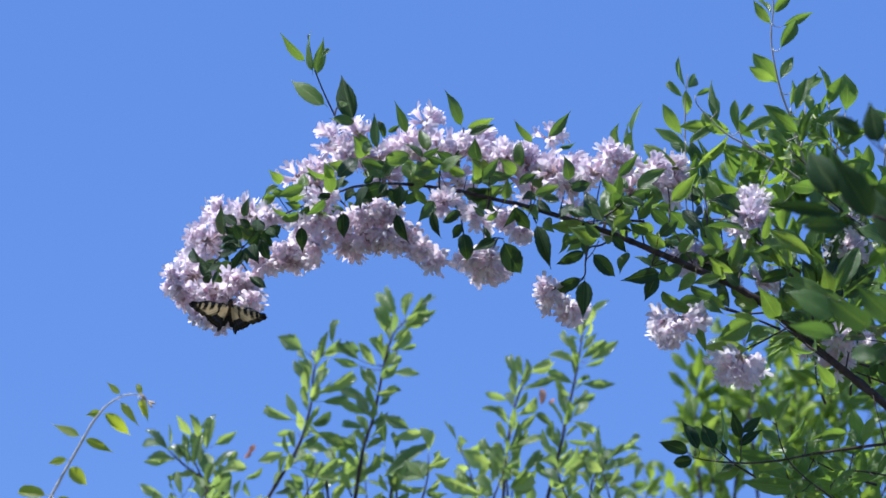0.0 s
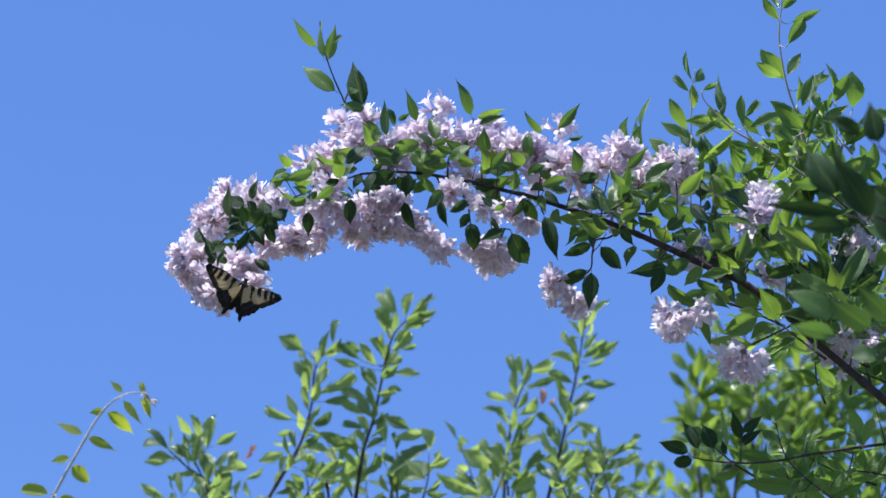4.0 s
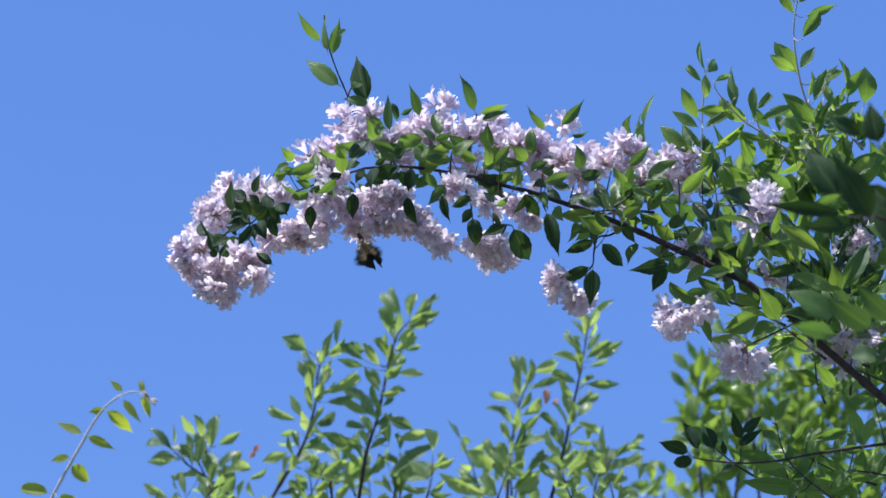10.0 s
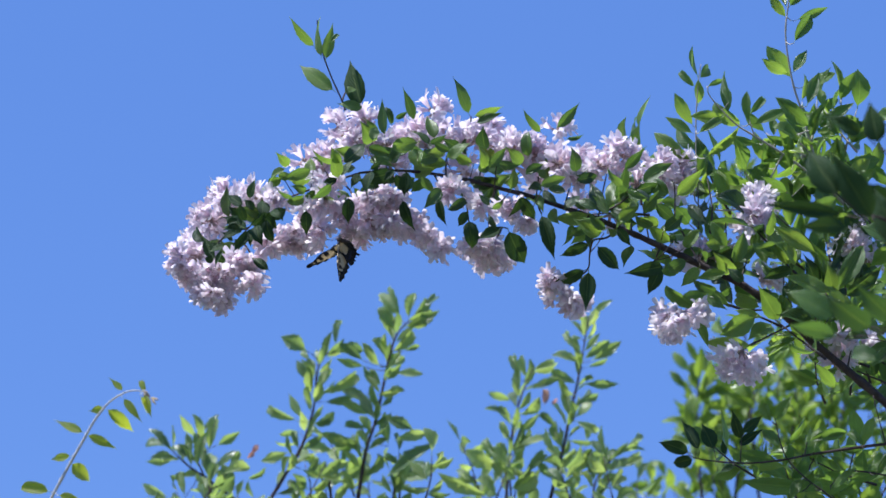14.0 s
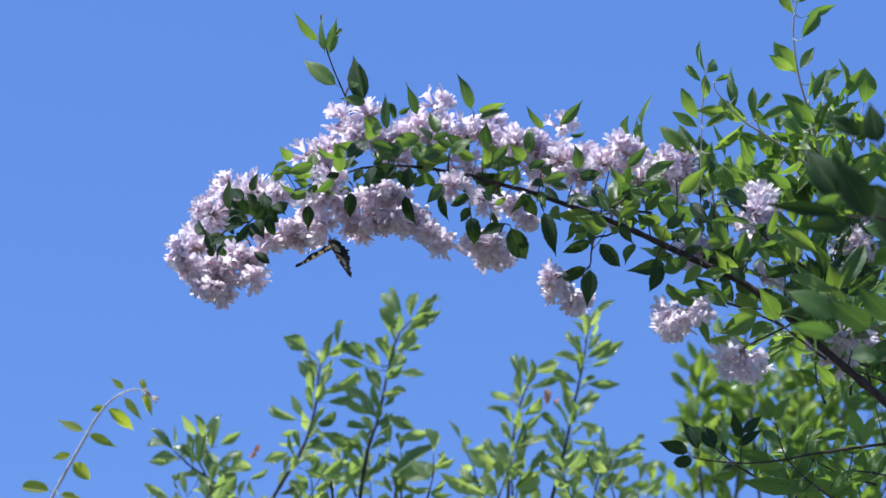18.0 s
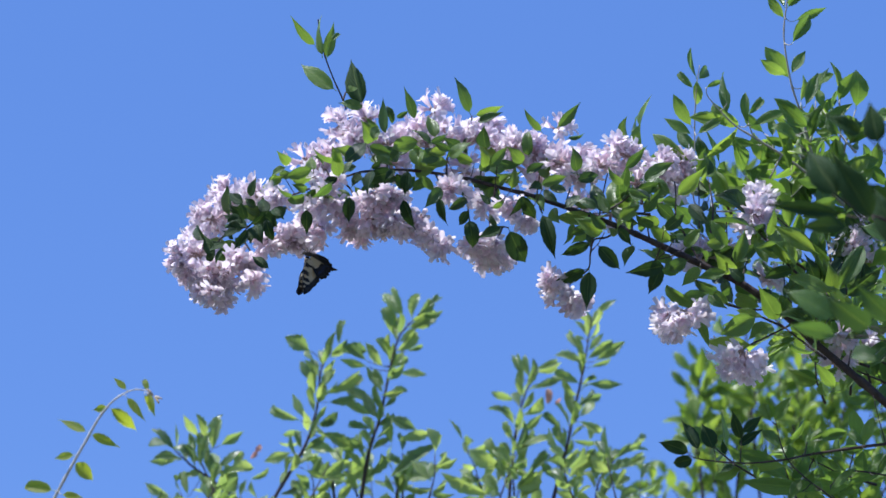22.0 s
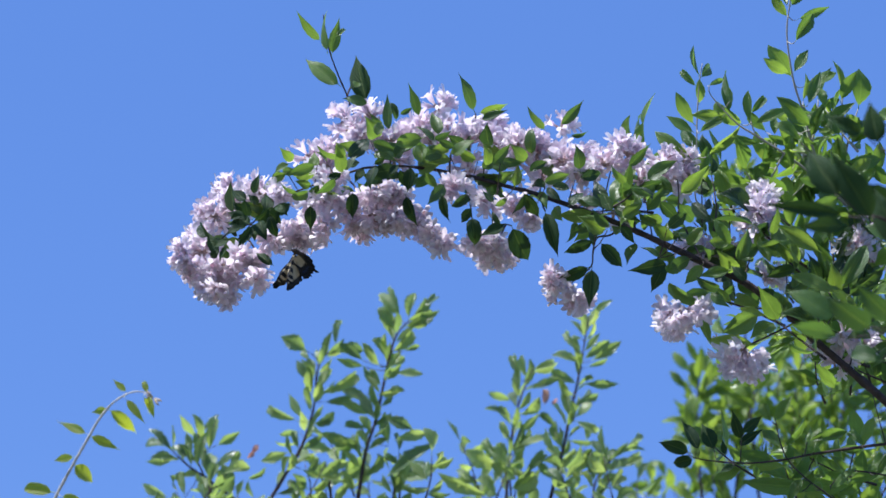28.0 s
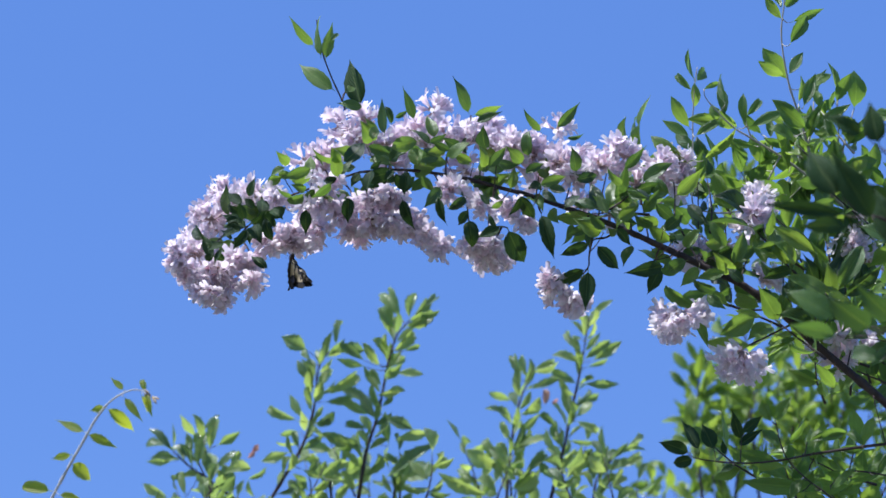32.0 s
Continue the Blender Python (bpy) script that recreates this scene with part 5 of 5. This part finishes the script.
FORE_WING, HIND_WING = wing_material("forewing_scales", False), wing_material("hindwing_scales", True)
BODY_FUR = plain_material("butterfly_fur", [(0.4, (0.010, 0.008, 0.008)), (0.7, (0.035, 0.022, 0.015)), (0.9, (0.10, 0.06, 0.03))], 0.85, 250, 0.001)


def wing_mesh(side, outline, hinge, camber, mat, name):
    """A wing as a fan of rays from its hinge; the outline is (degrees from the body's front, reach in mm)."""
    bm = bmesh.new()
    uvl, spl = bm.loops.layers.uv.new("UVMap"), bm.loops.layers.uv.new("Span")
    fine = []
    for (a0, r0), (a1, r1) in zip(outline, outline[1:]):
        fine += [(a0 + (a1 - a0) * s / 3, r0 + (r1 - r0) * s / 3) for s in range(3)]
    fine.append(outline[-1])
    grid, rings = [], 10
    for i, (a, r) in enumerate(fine):
        row = []
        for j in range(rings + 1):
            q = r * max(j, 0.15) / rings / 1000
            x, y = math.sin(radians(a)) * q, math.cos(radians(a)) * q
            z = camber * math.sin(math.pi * j / rings) + 0.0012 * math.sin(i * 1.3) * j / rings
            row.append((bm.verts.new((side * (x + 0.0008), y + hinge, z)), (i / (len(fine) - 1), j / rings), (q * math.cos(radians(a - 78)) / 0.0525, (a - outline[0][0]) / (outline[-1][0] - outline[0][0]))))
        grid.append(row)
    for a, b in zip(grid, grid[1:]):
        for p, q, r, s in zip(a, a[1:], b[1:], b):
            f = bm.faces.new((p[0], q[0], r[0], s[0]))
            for loop, c in zip(f.loops, (p, q, r, s)):
                loop[uvl].uv, loop[spl].uv = c[1], c[2]
    me = bpy.data.meshes.new(name)
    bm.to_mesh(me), bm.free()
    me.materials.append(mat)
    me.shade_smooth()
    return me


FORE = [(69, 8), (70, 26), (72, 42), (75, 50), (78, 52.5), (82, 50.5), (90, 45.5), (100, 40.5), (110, 37.5), (119, 36), (126, 33), (131, 24)]
HIND = [(104, 20), (112, 29), (120, 33), (128, 33.5), (134, 35.5), (141, 35), (147, 38), (153, 37), (158, 40), (162, 39), (165, 47), (168, 50), (170, 41), (175, 38), (180, 34), (186, 26), (191, 17)]
butterfly = thing("swallowtail_butterfly", at(-170, 0, FLY_FAR), "yellow and black striped swallowtail butterfly feeding at flowers", "butterfly")
bm = bmesh.new()
ring_rows = [(-22, 0.6), (-19, 1.6), (-14, 2.2), (-9, 2.4), (-4, 2.0), (-1.5, 2.6), (2, 3.1), (5, 2.7), (6.5, 1.6)]
tube(bm, [(0, y / 1000, -0.0006 * abs(y) / 10, r / 1000) for y, r in ring_rows], Vector((0, 0, 0)), 9, 0.05, 3)
part("body", bm, BODY_FUR, butterfly)
bm = bmesh.new()
bmesh.ops.create_icosphere(bm, subdivisions=2, radius=0.0021, matrix=Matrix.Translation((0, 0.0082, -0.0003)))
for s in (-1, 1):
    bmesh.ops.create_icosphere(bm, subdivisions=1, radius=0.0011, matrix=Matrix.Translation((s * 0.0016, 0.009, 0)))
part("head", bm, BODY_FUR, butterfly)
for s in (-1, 1):
    bm = bmesh.new()
    tube(bm, [(s * 0.001, 0.0095, 0.0005, 0.00025), (s * 0.003, 0.014, 0.003, 0.0002), (s * 0.006, 0.019, 0.004, 0.0002), (s * 0.007, 0.0205, 0.0042, 0.0006), (s * 0.0075, 0.0213, 0.0044, 0.0004)], Vector((0, 0, 0)), 5, 0, 3)
    part("antenna", bm, BODY_FUR, butterfly)
    for y0, y1, x1 in ((0.005, 0.008, 0.004), (0.002, 0.002, 0.005), (-0.001, -0.004, 0.005)):
        bm = bmesh.new()
        tube(bm, [(s * 0.0015, y0, -0.002, 0.0004), (s * x1 * 0.7, (y0 + y1) / 2, -0.005, 0.00035), (s * x1, y1, -0.007, 0.00025)], Vector((0, 0, 0)), 4, 0, 3)
        part("leg", bm, BODY_FUR, butterfly)
wings = []
for side in (-1, 1):
    wings.append((part("forewing", wing_mesh(side, FORE, 0.003, 0.003, FORE_WING, "forewing"), None, butterfly, "yellow forewing with black tiger stripes"), side, False))
    wings.append((part("hindwing", wing_mesh(side, HIND, -0.001, 0.002, HIND_WING, "hindwing"), None, butterfly, "yellow tailed hindwing with black scalloped margin"), side, True))


def motions():
    """Keys all that stirs: the arch and shoots in the breeze, the shrubs, the vine and the butterfly."""
    # three ways in which the arch bends: radians at its five joints, then millimetres right and up at its root
    ways = (
        (0.311, -0.231, -0.106, 0.488, -0.763, 43.83, -20.03),
        (-0.866, 0.143, -0.063, -0.047, -0.445, -52.94, 20.27),
        (0.310, 0.385, 0.441, -0.594, -0.448, -31.46, 4.84),
    )
    # seconds, and thousandths of each way
    sway = [
        (0, 18.4, 30.6, -7.4), (0.5, 5.8, 17, -13.6), (1, 14.1, 14.1, -2.2), (1.5, 28.1, 12.2, -1.1), (2, -2.7, 7.3, -6.5), (2.5, 24.8, -2.2, -1),
        (3, 25.9, -23.1, -5.1), (3.5, 22.9, -3.4, -14.7), (5.5, 16.9, -3.5, -13.1), (6, 15, -2.5, -7.7), (6.5, 20.9, 3.5, 0.2), (7, 31.3, -10.1, 6.5),
        (7.5, 38.3, -7.6, -4.7), (8, 23, 3.5, -2.2), (8.5, 26.2, -3.3, -4.5), (9, 29.2, 3.1, 4.7), (9.5, 18.4, -3.2, -10.1), (10, 23.4, -8.1, -5.3),
        (10.5, 11.1, -6.9, -3.9), (11, 13.2, 1.6, -3.5), (11.5, 5.8, -0.3, 1.6), (12, 3, -0.4, 2.8), (12.5, 2.3, 5.1, -0.2), (13, -5.4, -0.3, 1.8),
        (13.5, -1.8, -0.1, 1.9), (14, -0.3, 4.6, 4.1), (14.5, 3.8, 0.9, -1.9), (16.5, 6, 1.4, 2.2), (17, 6.2, -1.8, 2.8), (17.5, 3, -2.8, 4.6),
        (18, -3.8, -4.1, 8.1), (18.5, 2.9, -3.9, 1.2), (19, 0, 0, 0), (19.5, 9, 4.6, 8.3), (20, 12.5, 6.5, 6), (20.5, -11.1, 1.2, 1.5),
        (21, -7.8, 3.6, 5.6), (21.5, -12.3, 1.2, 2.9), (22, -1.8, 0.1, 1.6), (22.5, 2.2, -2.4, 2.5), (23, 9, -0.6, 4.1), (23.5, 14.6, 2.5, 6.1),
        (24, 10.8, 4.2, 7.9), (24.5, 8.8, -10.4, 8.1), (25, 21.8, 2.9, 12.3), (25.5, 24.5, 8.7, 15.9), (27.5, 21.2, -0.8, 3.6), (28, 27.8, 0.3, 4.8),
        (28.5, 18.9, -2.8, 8.2), (29, 13.4, -5.4, -0.4), (29.5, 23.1, 6.7, 6.6), (30, 19.5, 2.3, 2.2), (30.5, 4.2, 1.8, 1.5), (31, 4, 1.4, -5.1),
        (31.5, 1.4, 1.7, 0.7), (32, -12.1, 1.1, 5),
    ]
    centres = [at(*j, ARCH_FAR) for j in JOINTS]
    rows = [[] for _ in arch]
    for t, *amounts in sway:
        bend = [sum(a / 1000 * w[i] for a, w in zip(amounts, ways)) for i in range(7)]
        m = Matrix.Translation(RIGHT * bend[5] / 1000 + RISE * bend[6] / 1000)
        for k, c in enumerate(centres):
            m = m @ Matrix.Translation(c) @ Matrix.Rotation(bend[k], 4, AHEAD) @ Matrix.Translation(-c)
            rows[k].append((t, Matrix.Translation(-BUSH_FOOT) @ m @ Matrix.Translation(c)))
    for piece, way in zip(arch, rows):
        walk(piece, way)
    # the upright shoots swing about their foot: seconds and degrees
    swing = [
        (0, -2.58), (0.5, -4.28), (1, -4.2), (1.5, -2.34), (2, -1), (2.5, -1.14), (3, -2.29), (3.5, -1.9), (5.5, -0.86), (6, -1.04),
        (6.5, -1.61), (7, -2.17), (7.5, -0.49), (8, 1.97), (8.5, 0.03), (9, -1.41), (9.5, 0.33), (10, 0.7), (10.5, -0.84), (11, -0.29),
        (11.5, 0.16), (12, -0.5), (12.5, -0.63), (13, -0.52), (13.5, -0.49), (14, -0.47), (14.5, -0.64), (16.5, 0), (17, 0.87), (17.5, 1.34),
        (18, 0.64), (18.5, 0.01), (19, 0), (19.5, 0.26), (20, 0.29), (20.5, 0.06), (21, -0.47), (21.5, -0.76), (22, -0.72), (22.5, -0.27),
        (23, 0.32), (23.5, 0.94), (24, 1.07), (24.5, 0.4), (25, 0.13), (25.5, 1.21), (27.5, 0.12), (28, -0.28), (28.5, -0.43), (29, -1.22),
        (29.5, -0.02), (30, 0.26), (30.5, -1.76), (31, -1.88), (31.5, -0.85), (32, -1.09),
    ]
    walk(shoots, [(t, Matrix.Translation(at(*SHOOT_FOOT, SHOOT_FAR) - BUSH_FOOT) @ Matrix.Rotation(radians(a), 4, AHEAD)) for t, a in swing])
    # the shrubs behind lean slowly: seconds and millimetres at their tops
    lean = [
        (0, -8.9), (2, -7.4), (3.5, -8.1), (5.5, -5.9), (7, -4.4), (8.5, -3), (10, -1.4), (12, -1.4),
        (14, -3), (16, -1.5), (17, 7.4), (17.5, 1.4), (18.5, 0), (20, 1.4), (21, 1.4), (22, 3),
        (23.5, 3), (25, 1.4), (28, -3), (29.5, -3), (31, -3), (32, -2.2),
    ]
    for limbs, foot, tall in ((shoots_a, REST[shrub_a], 2.9), (shoots_b, REST[shrub_b], 2.9), (shoots_c, REST[shrub_c], 3.0)):
        for piece in limbs:
            share = 0.35 if limbs is shoots_c else 1.0
            walk(piece, [(t, Matrix.Rotation(mm * share / 1000 / tall, 4, AHEAD)) for t, mm in lean])
    # the vine tip: seconds, millimetres right and up
    nod = [
        (0, -0.8, -6.5), (1, -0.1, -5.1), (2, -0.1, -5.1), (3.5, 3.9, -3.8), (5.5, 2.5, -3.8), (8, 2.5, -2.5),
        (10, 3.2, -2.5), (12, 3.9, -1.1), (14.5, 3.9, -0.4), (16.5, 8.6, 1.6), (17.5, 4.6, 1.6), (18.5, 5.9, 0.3),
        (19, -0.1, 0.3), (19.5, 3.2, -0.4), (21, 3.3, 3.6), (22, 9.3, 0.9), (23, 6.5, 2.2), (24, 8.6, -0.4),
        (25.5, 6.5, -1.1), (27.5, 8.6, -1.8), (29, 7.9, -3.1), (30, 5.2, -1.1), (31, 3.9, 0.3), (32, 5.2, 0.3),
    ]
    walk(vine_stem, [(t, Matrix.Translation(RIGHT * x / 1000 + RISE * y / 1000)) for t, x, y in nod])
    # the swallowtail: seconds, millimetres right and up, its turn in degrees, and how far each wing is raised
    flight = [
        (0, -269, -70.6, 47.8, 6.5, -4.4, 16.1, 30.8), (0.5, -274.9, -69.6, 43, 2, -6, 11, 14), (1, -276.1, -60.3, 30.4, -3.9, 11, 41.8, 22.6),
        (1.5, -274, -58.5, 27, -1, 9, 32, 31), (2, -269.7, -44, 13.4, -21.3, -4.5, 63.3, 50.2), (2.5, -263.4, -43.5, 14, 0, 7, 47, 42),
        (3, -262.8, -27, 46.5, 20.2, -8.4, 7.6, 34.5), (3.5, -258.9, -46.6, 42, 7, -22, 9, 20), (5.5, -227.8, -35.9, -10, 15, -9, 51, 39),
        (6, -221.7, -28.5, 36.9, 52.9, 12.3, 84, 84), (6.5, -215.2, -20, 51.5, 45.4, 6.4, 84, 84), (7, -208.7, -11.6, 66.1, 38, 0.4, 84, 84),
        (7.5, -219.7, -28.2, 77, 56, 27, 50, 5), (8, -228.3, -34.7, 86.6, 24.1, 50.5, 64.8, 46), (8.5, -213.2, -23.5, 94, 61, 61, 58, 48),
        (9, -212.7, -21.2, 86.2, 32.3, 30.4, 52, 70.6), (9.2, -165.5, -45.4, 51, 45, 26, -10, -15), (9.4, -102, -56, 4, 52, 33, -4, -14),
        (9.6, -120.3, -29.6, -24, 18, 6, 8, 49), (9.8, -111.2, -5.5, -7, 17, 8, 44, 54), (10, -103.5, 13.2, 44.1, 0, 30.1, 68.8, 74.5),
        (10.5, -112.1, 6.1, 59, 12, 32, 33, 50), (11, -115.6, 15.9, 58.2, -3.4, 6.1, 70.8, 84), (11.5, -118, 13.4, 69, 2, 15, 50, 28),
        (12, -128.6, 8.1, 75.8, -34.6, 27.2, 84, 84), (12.5, -125.3, 3.3, 93, -44, -2, 13, 40), (13, -125, 11.3, 92.5, -23, -34, 55.1, 63.3),
        (13.5, -133.5, 5.6, 114, -56, -38, 47, 54), (14, -128.7, 10.5, 92.5, -23.9, -24.3, 64.8, 58.3), (14.2, -126.7, 2.5, 113, -55, -36, 38, 41),
        (14.5, -133.2, 7.2, 121, -29, -21, 27, 29), (16.5, -138.6, 4, 99, -31, -2, 43, 28), (17, -136.9, 8.2, 76.9, -27.1, 8.3, 64.9, 22.9),
        (17.5, -144.5, 3.1, 111, -50, -7, 16, 31), (18, -140.8, 9.4, 92.3, -14.6, -16.7, 53, 39.6), (18.5, -151.9, 1.7, 108, -27, -10, 31, 38),
        (19, -151.7, -0.1, 67.2, -17.5, 6.3, 56.1, 42.8), (19.5, -147.1, -4.3, 91, -40, -6, 31, 48), (20, -154.6, 0.2, 85, -27, -16.7, 83.8, 84),
        (20.5, -149.6, -6.8, 96, -57, -6, 19, 43), (21, -159.8, 0.1, 97.2, -32.2, -5.6, 40.3, 28.1), (21.5, -156, -11.1, 76, -45, 15, 48, 40),
        (22, -169.3, -6.9, 74.5, -37, 9.5, 84, 84), (22.5, -166.9, -4.8, 73.7, -35.6, 15.6, 73.6, 77.1), (23, -164.5, -2.6, 72.9, -34.1, 21.6, 63.2, 70.2),
        (23.5, -165.4, -0.1, 78.3, -31.3, 6.5, 73.6, 77.1), (24, -166.4, 2.5, 83.7, -28.5, -8.6, 84, 84), (24.5, -166.1, 3.5, 33, -45, 51, 84, 83),
        (25, -178.1, -1.1, 98.3, -31.1, -31.1, 84, 84), (25.3, -179.9, -2.8, 96.5, -36.1, -27.5, 78.4, 79.4), (25.5, -181.2, -3.9, 95.2, -39.5, -25.1, 74.6, 76.4),
        (27.5, -193.4, -15.2, 83, -73, -1, 37, 46), (28, -184.8, -4.1, 81.2, -33.1, -14.1, 84, 72), (28.2, -182.6, -10.2, 80, -39, -3, 70, 48),
        (28.5, -187.7, -6.9, 82, -3, 7, 56, 40), (29, -195.5, -6.3, 78.9, -6.2, 21.4, 41.3, 43.7), (29.5, -192.2, -20.2, 51, -6, 15, 67, 61),
        (30, -194, -14, 81, 3, 5, 12, 50), (30.5, -190.3, -18.1, 76, 7, 13, 36, 28), (31, -197.1, -16.8, 81.9, 33.7, 51.9, 84, 84),
        (31.3, -195.4, -15.6, 74.5, 29.9, 40.4, 84, 84), (31.6, -193.7, -14.4, 67.2, 26.1, 29, 84, 84), (32, -191.4, -12.8, 57.4, 21.1, 13.7, 84, 84),
    ]
    view = Matrix((RIGHT, RISE, -AHEAD)).transposed().to_4x4()
    walk(butterfly, [(t, Matrix.Translation(at(u, v, FLY_FAR)) @ view @ pose(0, 0, 0, rx, ry, rz)) for t, u, v, rx, ry, rz, _, _ in flight])
    # short bursts of quick wing strokes: about which second, and how many quarter strokes before and after it
    strokes = [(t, f[-2], f[-1]) for t, *f in flight]
    for mid, before, after in ((7, 0, 5), (10, 3, 5), (11, 3, 3), (13, 5, 5), (17.5, 3, 3), (19, 7, 0), (20, 5, 5), (24, 3, 5), (25, 5, 3)):
        for n in range(-before, after + 1):
            if n % 2:
                t = mid + 0.055 * n
                i = max(k for k, row in enumerate(flight) if row[0] <= t)
                share = (t - flight[i][0]) / (flight[i + 1][0] - flight[i][0])
                a, b = (flight[i][k] + (flight[i + 1][k] - flight[i][k]) * share for k in (-2, -1))
                beat = -26 if n % 4 == 1 else 26
                strokes.append((t, min(84, max(-25, a + beat)), min(84, max(-25, b + beat))))
    strokes.sort()
    for wing, side, back in wings:
        walk(wing, [(t, pose(0, 0, 0, 0, (a if side < 0 else -b) * (0.94 if back else 1.0), 0)) for t, a, b in strokes])
    # the bumblebee: seconds, millimetres right and up
    pass_by = [(0, 875.7, 400.7), (23, 868.6, 393.6), (23.3, 611.4, 247.1), (23.4, 404.3, 252.1), (23.5, 197.1, 263.6), (23.6, 11.4, 250.7), (23.7, -38.6, 218.6), (23.8, 4.3, 213.6), (23.9, 107.9, 243.6), (24, 241.4, 256.4), (24.1, 382.9, 245), (24.2, 554.3, 222.1), (24.4, 868.6, 272.1), (32, 875.7, 400.7)]
    heading = [180 if t < 23.65 else 95 if t < 23.75 else 10 for t, _, _ in pass_by]
    walk(bee, [(t, Matrix.Translation(at(u, v, BEE_FAR)) @ pose(0, 0, 0, 0, 0, a)) for (t, u, v), a in zip(pass_by, heading)])


motions()
